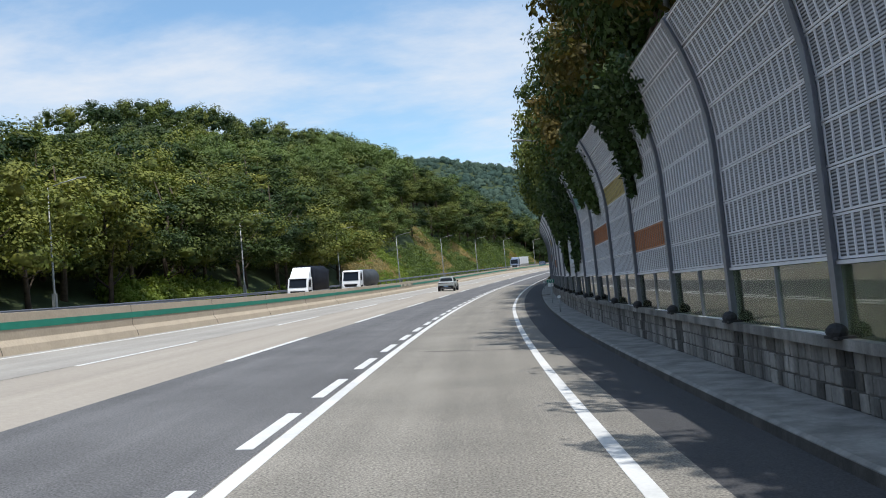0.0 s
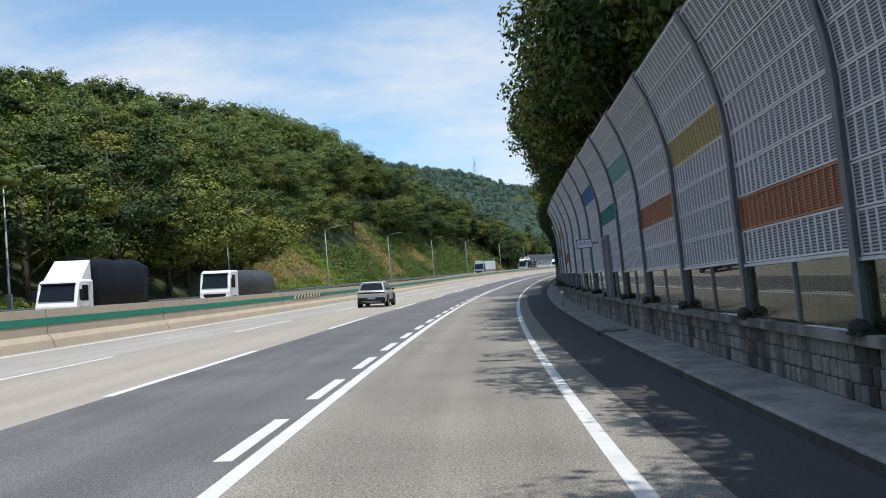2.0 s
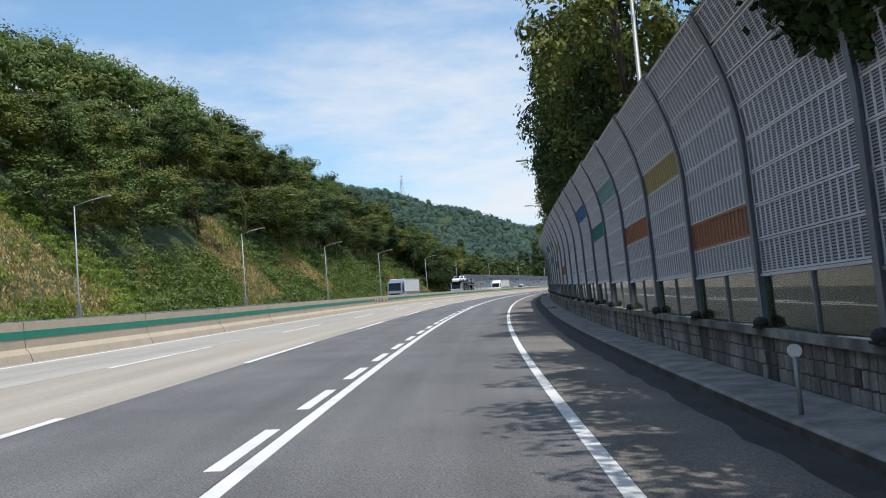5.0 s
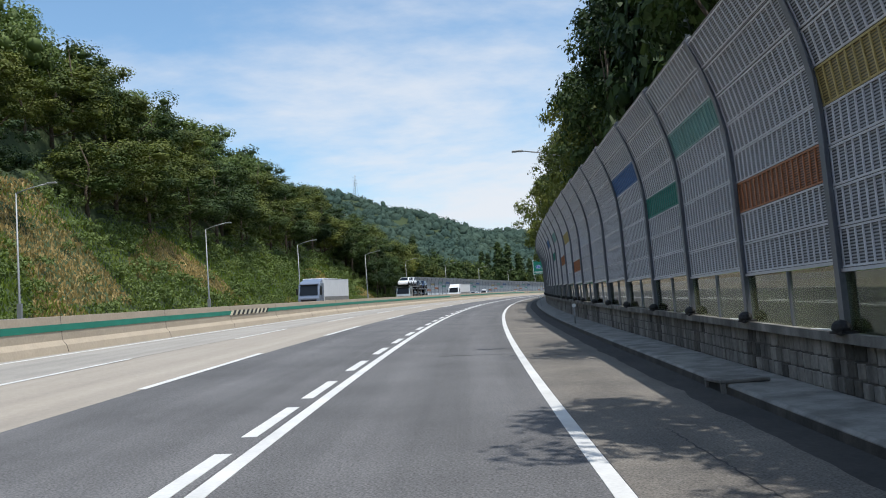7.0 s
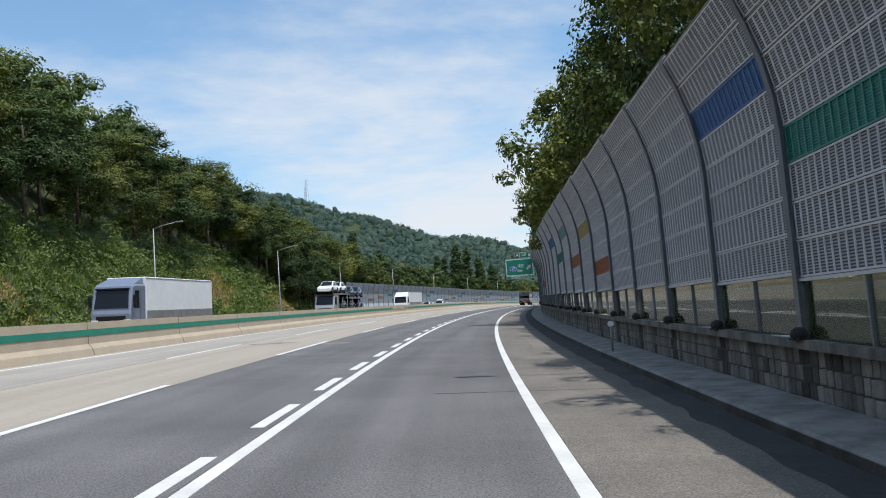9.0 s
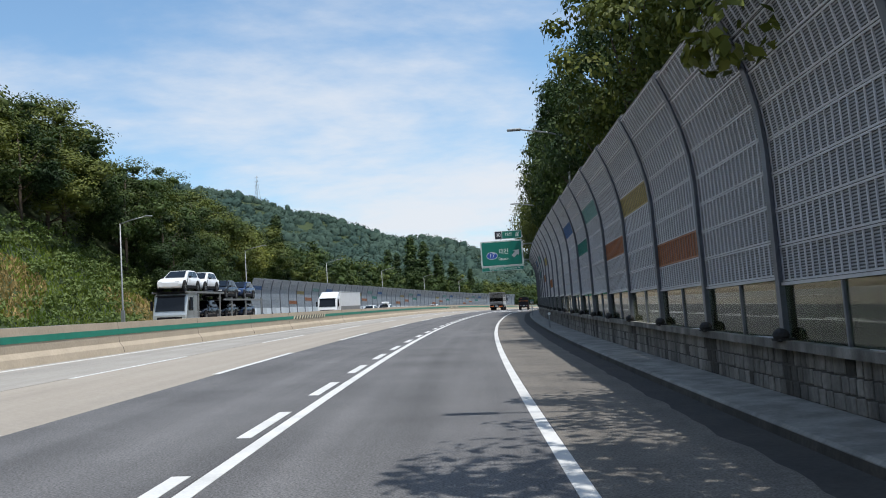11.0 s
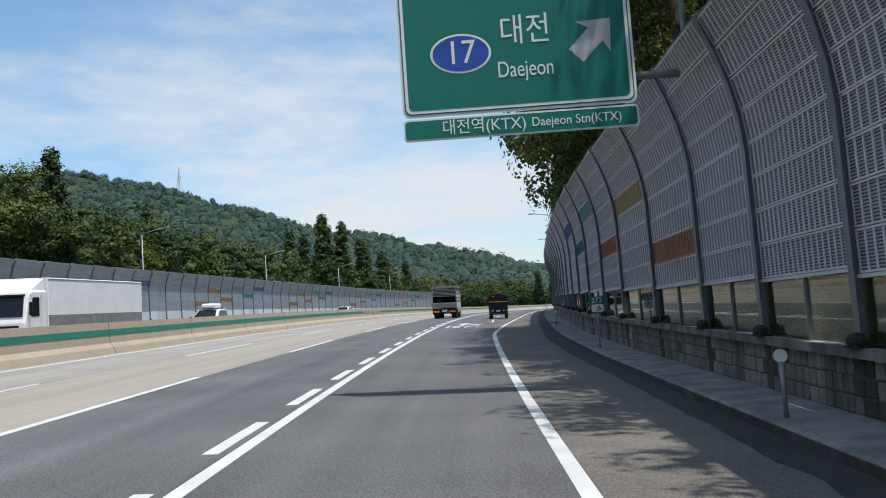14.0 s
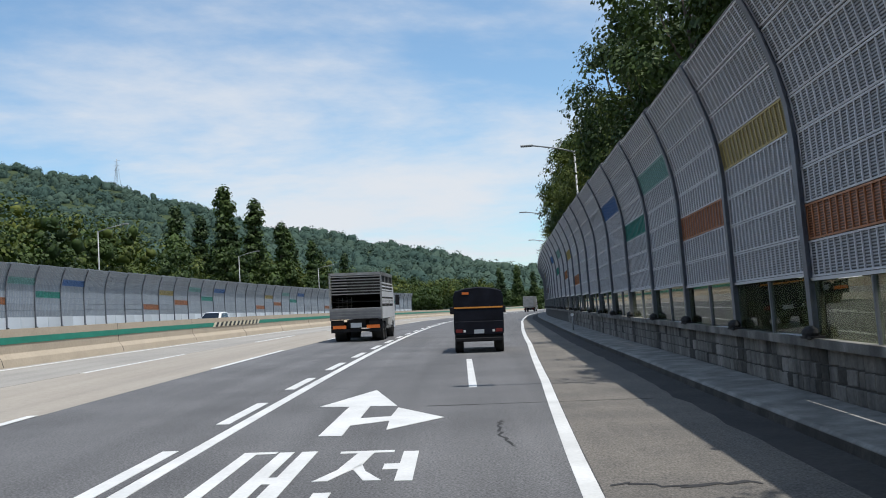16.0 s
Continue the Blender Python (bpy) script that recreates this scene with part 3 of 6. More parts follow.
def post_mesh(name):
    """An H-section post that bends over at the top, in x (along), y (away from the road), z."""
    zs = [0.92, 1.8, 2.8, 3.5, 4.0, 4.5, 5.0, 5.35, 5.56]
    bm = bmesh.new()
    for x0, x1, y0, y1 in ((-0.075, 0.075, -0.10, -0.085), (-0.006, 0.006, -0.085, 0.085), (-0.075, 0.075, 0.085, 0.10)):
        rings = []
        for z in zs:
            o = lean(z)
            dl = (lean(z + 0.05) - lean(z - 0.05)) / 0.1
            n = math.hypot(1, dl)
            rings.append([bm.verts.new((x, o + y / n, z - y * dl / n)) for x, y in ((x0, y0), (x1, y0), (x1, y1), (x0, y1))])
        for a, b in zip(rings, rings[1:]):
            for k in range(4):
                bm.faces.new((a[k], a[(k + 1) % 4], b[(k + 1) % 4], b[k]))
        bm.faces.new(rings[-1]), bm.faces.new(list(reversed(rings[0])))
    return to_mesh(name, bm, M["steel"])


def foot_mesh():
    bm = bmesh.new()
    bmesh.ops.create_icosphere(bm, subdivisions=2, radius=0.13, matrix=Matrix.Translation((0.0, -0.12, 0.99)) @ Matrix.Diagonal((1.45, 0.8, 0.75, 1)))
    box(bm, -0.2, -0.19, 0.92, 0.2, 0.14, 0.95)
    return to_mesh("post_foot", bm, M["rubber"])


def box_mesh(name, material, *b):
    bm = bmesh.new()
    box(bm, *b)
    return to_mesh(name, bm, material)


POST, FOOT = post_mesh("post"), foot_mesh()
PANE = box_mesh("pane", M["glass"], 0.02, -0.004, 0.0, 1.98, 0.004, 0.80)
FROSTED = box_mesh("pane", M["frosted"], 0.02, -0.004, 0.0, 1.98, 0.02, 1.47)
SILL = box_mesh("sill", M["panel"], 0.0, -0.05, 0.0, 4.0, 0.05, 0.03)
HEADER = box_mesh("rail", M["panel"], 0.0, -0.045, 0.0, 4.0, 0.05, 0.04)
MULLION = box_mesh("mullion", M["steel"], -0.022, -0.035, 0.0, 0.022, 0.035, 0.80)


def bay(i, sa, sb, da, db, side, label, group, near=True):
    """One bay from post to post. side 1: right of the road, -1: across the median, seen from the other side."""
    a, b = at(sa, da), at(sb, db)
    a, b = (a, b) if side > 0 else (b, a)
    along = b - a
    length = along.length
    x = along.normalized()
    y = Vector((0, 0, 1)).cross(x)
    y = -y if y.dot(Vector((math.cos(heading(sa)), -math.sin(heading(sa)), 0)) * side) < 0 else y
    z = Vector((0, 0, 1))
    m = Matrix((x.to_4d(), y.to_4d(), z.to_4d(), (0, 0, 0, 1))).transposed()
    for r in range(3):
        m[3][r] = 0
    m.translation = a
    t = thing("noise_barrier_bay", label, "noise barrier", m, group)
    k = length / 4.0
    part("post", POST, None, t)
    part("post_foot", FOOT, None, t, "black rubber cap")
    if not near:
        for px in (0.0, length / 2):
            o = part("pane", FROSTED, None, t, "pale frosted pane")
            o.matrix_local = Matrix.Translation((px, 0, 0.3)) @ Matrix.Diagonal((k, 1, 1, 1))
    else:
        for name, me, px, pz in (("sill", SILL, 0, 0.922), ("rail", HEADER, 0, 1.73)):
            o = part(name, me, None, t)
            o.matrix_local = Matrix.Translation((0, 0, pz)) @ Matrix.Diagonal((k, 1, 1, 1))
        for px in (0.0, length / 2):
            o = part("pane", PANE, None, t)
            o.matrix_local = Matrix.Translation((px, 0, 0.95)) @ Matrix.Diagonal((k, 1, 0.965, 1))
            o.visible_shadow = False
        o = part("mullion", MULLION, None, t)
        o.matrix_local = Matrix.Translation((length / 2, 0, 0.952)) @ Matrix.Diagonal((1, 1, 0.965, 1))
    row, colour = COLOURED.get(i % 9, (-1, ""))
    for r in range(ROWS_N):
        z0, z1 = ROW_Z + r * ROW_H, ROW_Z + (r + 1) * ROW_H
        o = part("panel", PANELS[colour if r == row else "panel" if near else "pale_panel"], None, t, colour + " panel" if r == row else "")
        tilt = math.atan2(lean(z1) - lean(z0), z1 - z0)
        o.matrix_local = Matrix.Translation((0, lean(z0), z0)) @ Matrix.Rotation(-tilt, 4, "X") @ Matrix.Diagonal((k, 1, 1, 1))
    return t


for i in range(-44, 112):
    sa, sb = post_s(i), post_s(i + 1)
    bay(i, sa, sb, bar_d(sa), bar_d(sb), 1, "grey louvred noise barrier bay bending over the shoulder", "noise barrier bays")
for i in range(0, 58):
    sa = 382.5 + i * 4.1
    bay(i + 3, sa, sa + 4.1, -31.5, -31.5, -1, "pale grey noise barrier bay across the median", "far noise barrier bays", False)

# ---- ground and hills ----
def smooth(a, b, v):
    t = min(1.0, max(0.0, (v - a) / (b - a)))
    return t * t * (3 - 2 * t)


CREST = ([-380, 60, 105, 121, 148, 187, 216, 244, 281, 300, 341, 365, 383, 400, 427, 460, 500, 560, 700],
         [8, 8, 11, 13, 18, 24, 26, 30, 32.5, 29, 28.5, 23.5, 20, 15, 10, 5, 2.5, 1.0, 0.0])
MOUNT = ([-1500, -971, -897, -806, -695, -672, -637, -588, -529, -452, -400, -334, -302, -260, -205, -175, -100, 0],
         [300, 221, 209, 187, 164, 160, 141, 131, 112, 92, 86, 66, 64, 55, 40, 34, 24, 10])
hill_clear = lambda s: float(np.interp(s, [172, 187, 203, 212, 240, 247, 256, 264, 358, 372], [0, 10.5, 10, 2.5, 2.5, 7.5, 7.5, 4.5, 4, 0]))


def hill(s, d):
    """Ground above the banked road's level at (s, d)."""
    if d > -33:
        if d < 8.5:
            return -0.45
        return -0.45 - 0.5 * smooth(8.5, 14, d) + 0.6 * noise.noise((s * 0.03, d * 0.03, 0)) * smooth(12, 30, d)
    u = -33 - d
    crest = float(np.interp(s, *CREST))
    h = crest * min(1.0, u / 25) + (0.12 + 0.16 * smooth(215, 255, s) * smooth(345, 300, s)) * max(0.0, min(u, 95) - 25) * crest / 30
    if s > 620:
        front = max(0.0, 1 - abs(s - 1100) / (430 if s < 1100 else 600)) ** 1.25
        h = max(h, (float(np.interp(d, *MOUNT)) - 8) * front)
    return -0.3 + h + bank(s) * min(u + 4, 1500) + smooth(3, 30, u) * (1.2 * noise.noise((s * 0.03, d * 0.03, 3)) + 0.07 * h * noise.noise((s * 0.01, d * 0.01, 7)))


def build_ground():
    ss = np.concatenate([np.arange(-380, -60, 40), np.arange(-60, 480, 6), np.arange(480, 700, 12), np.arange(700, 1400, 14), np.arange(1400, 2000, 60), np.arange(2000, 3900, 300)])
    ds = np.concatenate([-np.geomspace(2600, 1050, 10), -np.arange(1030, 140, -15), -np.linspace(138, 33, 28), [-31.5, -30.2, -20, -13.4, 0, 8.6, 10, 12, 15, 20, 30, 50, 90, 150, 300, 600]])
    vs, fs = [], []
    for s in ss:
        for d in ds:
            vs.append(at(s, d, hill(s, d)))
    k = len(ds)
    for i in range(len(ss) - 1):
        for j in range(k - 1):
            a = i * k + j
            fs.append((a, a + k, a + k + 1, a + 1))
    me = mesh("ground", vs, fs, M["soil"])
    for p in me.polygons:
        p.use_smooth = True
    return tagged(new("ground", me), "green grassy ground and wooded hillsides", "ground", kind="structure")


build_ground()

# ---- trees ----
rng = np.random.default_rng(7)


def leaf_cards(centres, size, jitter=0.35, outward=None, droop=0.5, wild=0.5):
    """Small bent quads, one per centre, turned at random with a bias to face outward and up."""
    n = len(centres)
    nrm = rng.normal(size=(n, 3)) * wild
    if outward is not None:
        nrm += outward
    nrm[:, 2] += droop
    nrm /= np.linalg.norm(nrm, axis=1, keepdims=True)
    t = rng.normal(size=(n, 3))
    t -= nrm * (t * nrm).sum(1, keepdims=True)
    t /= np.linalg.norm(t, axis=1, keepdims=True)
    b = np.cross(nrm, t)
    sz = size * rng.uniform(1 - jitter, 1 + jitter, size=(n, 1))
    v = np.empty((n, 4, 3))
    v[:, 0] = centres - t * sz
    v[:, 1] = centres - b * sz * 0.6 + nrm * sz * 0.15
    v[:, 2] = centres + t * sz
    v[:, 3] = centres + b * sz * 0.6 + nrm * sz * 0.15
    return v.reshape(-1, 3)


def ball(detail):
    bm = bmesh.new()
    bmesh.ops.create_icosphere(bm, subdivisions=detail, radius=1.0)
    v = np.array([tuple(p.co) for p in bm.verts])
    bm.verts.index_update()
    f = np.array([[p.index for p in face.verts] for face in bm.faces])
    bm.free()
    return v, f


BALL = {1: ball(1), 2: ball(2)}


def cards_mesh(name, verts, material, hearts=None, detail=1):
    """Leaf cards, and inside each clump a ragged solid core for inner foliage, added to block light (centre,
    half-axes).
    """
    n = len(verts) // 4
    me = bpy.data.meshes.new(name)
    index, total = np.arange(n * 4), np.full(n, 4)
    if hearts is not None:
        bv, bf = BALL[detail]
        k = len(hearts)
        ragged = rng.uniform(0.42, 1.16, size=(k, len(bv), 1))
        inner = hearts[:, None, :3] + bv[None] * ragged * hearts[:, None, 3:]
        tris = (bf[None] + (np.arange(k) * len(bv))[:, None, None] + n * 4).ravel()
        verts = np.concatenate([verts.reshape(-1, 3), inner.reshape(-1, 3)])
        index, total = np.concatenate([index, tris]), np.concatenate([total, np.full(k * len(bf), 3)])
    me.vertices.add(len(verts))
    me.vertices.foreach_set("co", verts.ravel())
    me.loops.add(len(index))
    me.loops.foreach_set("vertex_index", index)
    me.polygons.add(len(total))
    me.polygons.foreach_set("loop_start", np.concatenate([[0], np.cumsum(total)[:-1]]))
    me.polygons.foreach_set("loop_total", total)
    me.materials.append(material)
    me.update(calc_edges=True)
    return me


def crown_points(height, width, base, clumps, per, shape="round"):
    """Leaf places in clumps spread over a crown; shape round, cone or tall."""
    pts, out, lobes = [], [], []
    heart = np.array([0, 0, (base + height) / 2])
    for i in range(clumps):
        a = rng.uniform(0, 2 * math.pi)
        q = rng.uniform(0, 1)
        if shape == "cone":
            z = base + (height - base) * (q ** 1.25)
            r = width * (1 - (z - base) / (height - base)) ** 0.8 * rng.uniform(0.35, 1.0) + 0.1
        elif shape == "tall":
            z = base + (height - base) * q
            f = (z - base) / (height - base)
            r = width * (math.sin(math.pi * min(1, 0.14 + 0.84 * f)) ** 0.6) * rng.uniform(0.4, 1.05)
        else:
            f = math.acos(1 - 1.75 * q) / math.pi
            z = base + (height - base) * (1 - f)
            r = width * math.sin(math.pi * min(f + 0.05, 1)) ** 0.7 * rng.uniform(0.5, 1.05)
        c = np.array([r * math.cos(a), r * math.sin(a), z])
        rad = rng.uniform(0.5, 1.2) * width * (0.32 if shape == "round" else 0.26)
        lobes.append(np.array([*c, rad * 0.48, rad * 0.48, rad * 0.33]))
        g = rng.normal(size=(per, 3))
        g[:, 2] = np.where(rng.random(per) < 0.35, np.abs(g[:, 2]), g[:, 2])
        g /= np.linalg.norm(g, axis=1, keepdims=True)
        away = (c - heart) / (np.linalg.norm(c - heart) + 1e-6)
        g[:, 2] += 0.25
        out.append(g + 0.25 * away)
        g *= rad * np.where(rng.random((per, 1)) < 0.75, rng.uniform(0.72, 1.06, size=(per, 1)), rng.uniform(0.95, 1.4, size=(per, 1)))
        g[:, 2] *= 0.7
        pts.append(c + g)
    return np.concatenate(pts), np.concatenate(out), lobes


def trunk_mesh(height, radius, lobes, limbs):
    bm = bmesh.new()
    w = [(rng.normal(0, 0.02) * height * k, rng.normal(0, 0.02) * height * k) for k in (0, 0.4, 0.8, 1)]
    tube(bm, [(w[i][0], w[i][1], height * z) for i, z in enumerate((-0.04, 0.3, 0.62, 0.9))], [radius, radius * 0.75, radius * 0.45, radius * 0.12], 7)
    for c in lobes[:limbs]:
        z0 = max(0.15 * height, c[2] - 0.25 * height)
        tube(bm, [(0, 0, z0), (c[0] * 0.5, c[1] * 0.5, (z0 + c[2]) / 2 - 0.1), (c[0] * 0.9, c[1] * 0.9, c[2])], [radius * 0.35, radius * 0.22, radius * 0.06], 5)
    return to_mesh("trunk", bm, M["bark"])


def tree_kind(name, label, height, width, base, clumps, per, size, material, shape="round", radius=0.2, limbs=7, heart=True):
    pts, out, lobes = crown_points(height, width, base, clumps, per, shape)
    crown = cards_mesh("crown", leaf_cards(pts, size, outward=out, wild=0.42, droop=0.15), material, np.array(lobes) if heart else None, 2)
    return dict(name=name, label=label, crown=crown, trunk=trunk_mesh(height, radius, lobes, limbs), pts=pts)


def plant(kind, m, scale=(1, 1, 1), group="", label="", category="tree"):
    t = thing(kind["name"], label or kind["label"], category, m @ Matrix.Diagonal((*scale, 1)), group)
    part("trunk", kind["trunk"], None, t)
    part("crown", kind["crown"], None, t)
    return t


HILL_KINDS = [
    tree_kind("hill_tree", "broad green oak on the wooded hillside", 11, 4.4, 0.6, 34, 250, 0.126, M["leaf"]),
    tree_kind("hill_tree", "bright green chestnut on the wooded hillside", 10, 4.2, 0.4, 34, 250, 0.126, M["leaf_light"]),
    tree_kind("hill_tree", "dark green oak on the wooded hillside", 12, 4.0, 0.8, 34, 250, 0.126, M["leaf_dark"]),
    tree_kind("hill_tree", "leafy green acacia on the wooded hillside", 10.5, 3.9, 0.5, 34, 250, 0.126, M["leaf"]),
    tree_kind("hill_tree", "soft mid-green young locust on the road cutting", 9.5, 3.9, 0.5, 36, 130, 0.155, M["leaf_young"]),
]
ROAD_KINDS = [
    tree_kind("roadside_tree", "tall dark green tree behind the noise barrier", 17, 3.2, 2.5, 80, 44, 0.21, M["leaf_dark"], "tall", 0.28, heart=False),
    tree_kind("roadside_tree", "tall green tree with drooping sprays behind the noise barrier", 16, 3.4, 2.0, 80, 44, 0.21, M["leaf"], "tall", 0.26, heart=False),
]
DROOP_KIND = tree_kind("roadside_tree", "leaning green acacia drooping over the noise barrier", 14.5, 3.9, 6.0, 90, 112, 0.118, M["leaf"], "tall", 0.22, heart=False)
HIGH_KINDS = [
    tree_kind("roadside_tree", "tall dark green tree with its crown above the noise barrier", 16.5, 3.3, 8.2, 70, 112, 0.128, M["leaf_dark"], "tall", 0.24, heart=False),
    tree_kind("roadside_tree", "leaning green acacia with sprays over the noise barrier", 15.5, 3.6, 8.0, 70, 112, 0.128, M["leaf"], "tall", 0.22, heart=False),
]
RUSTY_KIND = tree_kind("roadside_tree", "tall tree with rusty yellow-green leaves above the noise barrier", 16, 3.4, 7.6, 70, 112, 0.128, M["leaf_rusty"], "tall", 0.22, heart=False)
LOCUST_KIND = tree_kind("roadside_tree", "sunlit yellow-green locust leaning over the noise barrier", 13.5, 3.7, 6.2, 60, 112, 0.135, M["leaf_light"], "tall", 0.2, heart=False)
CONIFER = tree_kind("conifer", "tall pointed dark green conifer behind the noise barrier", 20, 3.9, 0.6, 220, 26, 0.34, M["leaf_dark"], "cone", 0.3)


def front_trees():
    """The trees that stand nearest the road on the hillside."""
    r = random.Random(5)
    for row, u in enumerate((2.8, 9.0, 15.0)):
        s = 22.0 + r.uniform(0, 4)
        while s < 452:
            ok = u > hill_clear(s) * 1.25 and not (s > 362 and u < 4) and not (row == 0 and 40 < s < 62)
            if ok:
                d, ss = -33 - u + r.uniform(-1.3, 1.3), s + r.uniform(-1.5, 1.5)
                k = HILL_KINDS[r.choice((0, 2, 2, 3)) if ss > 238 and row > 0 else r.choice((4, 4, 3)) if ss > 165 and row > 0 else r.choice((1, 0, 1, 2, 2, 3))]
                f = r.uniform(0.85, 1.2) * (1.12 if 50 < s < 172 else 0.85)
                m = upright(ss, d, hill(ss, d) - 0.25, r.uniform(0, 6.28))
                plant(k, m, (f * r.uniform(1.15, 1.5), f * r.uniform(1.15, 1.5), f * r.uniform(0.85, 1.2)), "hillside trees")
            s += 6.1 * r.uniform(0.75, 1.35)


front_trees()


LOBES = 9


def canopy(name, label, places, per, size, material, wild=0.3, dense=True):
    """The woods that nobody could count: crowns of leaves over the ground, all in one mesh."""
    verts, hearts = [], []
    for (x, y, z), rad, hgt in places:
        n = max(1, per // LOBES)
        k = rng.normal(size=(LOBES, 3))
        k[:, 2] = np.abs(k[:, 2]) * 1.1 - 0.2
        k /= np.linalg.norm(k, axis=1, keepdims=True)
        reach = rng.uniform(0.45, 0.8, size=(LOBES, 1))
        mid = k * reach * np.array([rad, rad, hgt * 0.55])
        big = rng.uniform(0.34, 0.52, size=(LOBES, 1)) * np.array([rad, rad, min(rad, hgt * 0.5)])
        q = rng.normal(size=(LOBES, n, 3)) + 0.55 * k[:, None]
        q[..., 2] = np.where(rng.random((LOBES, n)) < 0.5, np.abs(q[..., 2]), q[..., 2])
        q /= np.linalg.norm(q, axis=2, keepdims=True)
        c = np.array([x, y, z + hgt * 0.42]) + mid[:, None] + q * big[:, None] * rng.uniform(0.74, 1.22, size=(LOBES, n, 1))
        verts.append(leaf_cards(c.reshape(-1, 3), size, outward=q.reshape(-1, 3), wild=wild, droop=0.2))
        hearts.append(np.concatenate([np.array([x, y, z + hgt * 0.42]) + mid, big * 0.56], axis=1))
    return tagged(new(name, cards_mesh(name, np.concatenate(verts), material, np.concatenate(hearts) if dense else None)), label, "woods", kind="stuff")


def hill_woods():
    r = random.Random(21)
    lots = {"leaf": [], "leaf_dark": [], "leaf_light": [], "leaf_young": []}
    for u in np.concatenate([np.arange(19, 40, 5.6), np.arange(40, 118, 7.5)]):
        s = 0.0
        while s < 470 + (60 if u < 40 else 0):
            if u > hill_clear(s) * 1.2:
                d, ss = -33 - u + r.uniform(-1.7, 1.7), s + r.uniform(-2, 2)
                rad = r.uniform(3.0, 5.6)
                young = 160 < s < 345 and u < 36 - 0.03 * (s - 160)
                lots[r.choice(("leaf_young", "leaf_young", "leaf_young", "leaf") if young else ("leaf", "leaf", "leaf_dark", "leaf_dark", "leaf_light"))].append((tuple(at(ss, d, hill(ss, d))), rad, r.uniform(5.5, 10.0)))
            s += (6.0 if u < 40 else 8.0) * r.uniform(0.75, 1.25)
    for k, places in lots.items():
        canopy("hill_woods", "dense green deciduous woods on the hill", places, 900 if k == "leaf_young" else 520, 0.21 if k == "leaf_young" else 0.30, M[k], 0.45 if k == "leaf_young" else 0.3)


def mountain_woods():
    r = random.Random(22)
    places = []
    s = 690.0
    while s < 1130:
        d = -1000.0
        while d < -60:
            dd, ss = d + r.uniform(-7, 7), s + r.uniform(-7, 7)
            places.append((tuple(at(ss, dd, hill(ss, dd) - 2)), r.uniform(5.5, 9.0), r.uniform(6, 14)))
            d += 9.0
        s += 9.0
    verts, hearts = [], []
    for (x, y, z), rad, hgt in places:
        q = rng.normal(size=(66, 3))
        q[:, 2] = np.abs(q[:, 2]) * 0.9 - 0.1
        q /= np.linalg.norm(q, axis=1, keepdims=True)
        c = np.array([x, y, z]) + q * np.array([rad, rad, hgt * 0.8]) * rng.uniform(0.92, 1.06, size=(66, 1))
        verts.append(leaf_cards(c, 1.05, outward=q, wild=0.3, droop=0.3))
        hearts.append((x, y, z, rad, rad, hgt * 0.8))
    tagged(new("mountain_woods", cards_mesh("mountain_woods", np.concatenate(verts), M["leaf_far_hazed"], np.array(hearts), 2)), "dense dark green woods on the far mountain, tinted with haze", "woods", kind="stuff")


def plain_woods():
    """Behind the far noise barrier and along the valley."""
    r = random.Random(23)
    lots = {"leaf": [], "leaf_dark": []}
    for u in (6, 10, 15, 21, 28):
        s = 430.0
        while s < 760:
            d, ss = -33 - u + r.uniform(-1.5, 1.5), s + r.uniform(-1.5, 1.5)
            lots[r.choice(("leaf", "leaf", "leaf_dark", "leaf_dark"))].append((tuple(at(ss, d, hill(ss, d))), r.uniform(2.4, 3.8), r.uniform(9, 15)))
            s += 4.6 * r.uniform(0.8, 1.3)
    for s in np.arange(690, 900, 6.0):
        for d in np.arange(-60, 60, 7.0):
            if s > 760 or d < -34:
                lots["leaf_dark"].append((tuple(at(s, d + r.uniform(-3, 3), -0.5)), r.uniform(2.6, 4.2), r.uniform(7, 12)))
    for k, places in lots.items():
        canopy("valley_woods", "dense green woods behind the noise barrier", places, 380, 0.235, M[k], 0.36)


hill_woods(), mountain_woods(), plain_woods()
for s, d, f in ((522, -39.6, 1.0), (514, -44, 0.8), (538, -40.3, 1.0), (531, -43, 0.82), (548, -39, 0.86), (557, -41, 0.84), (566, -43, 0.78), (576, -42, 0.8), (588, -44, 0.74), (424, -41, 0.72), (600, -42, 0.74), (526, -45, 0.8), (550, -45, 0.8),
                (735, -30, 0.7), (740, -25, 0.8), (744, -33, 0.75), (748, -21, 0.7), (752, -28, 0.85)):
    plant(CONIFER, upright(s, d, hill(s, d) - 0.2, s), (f, f, f), "conifers")


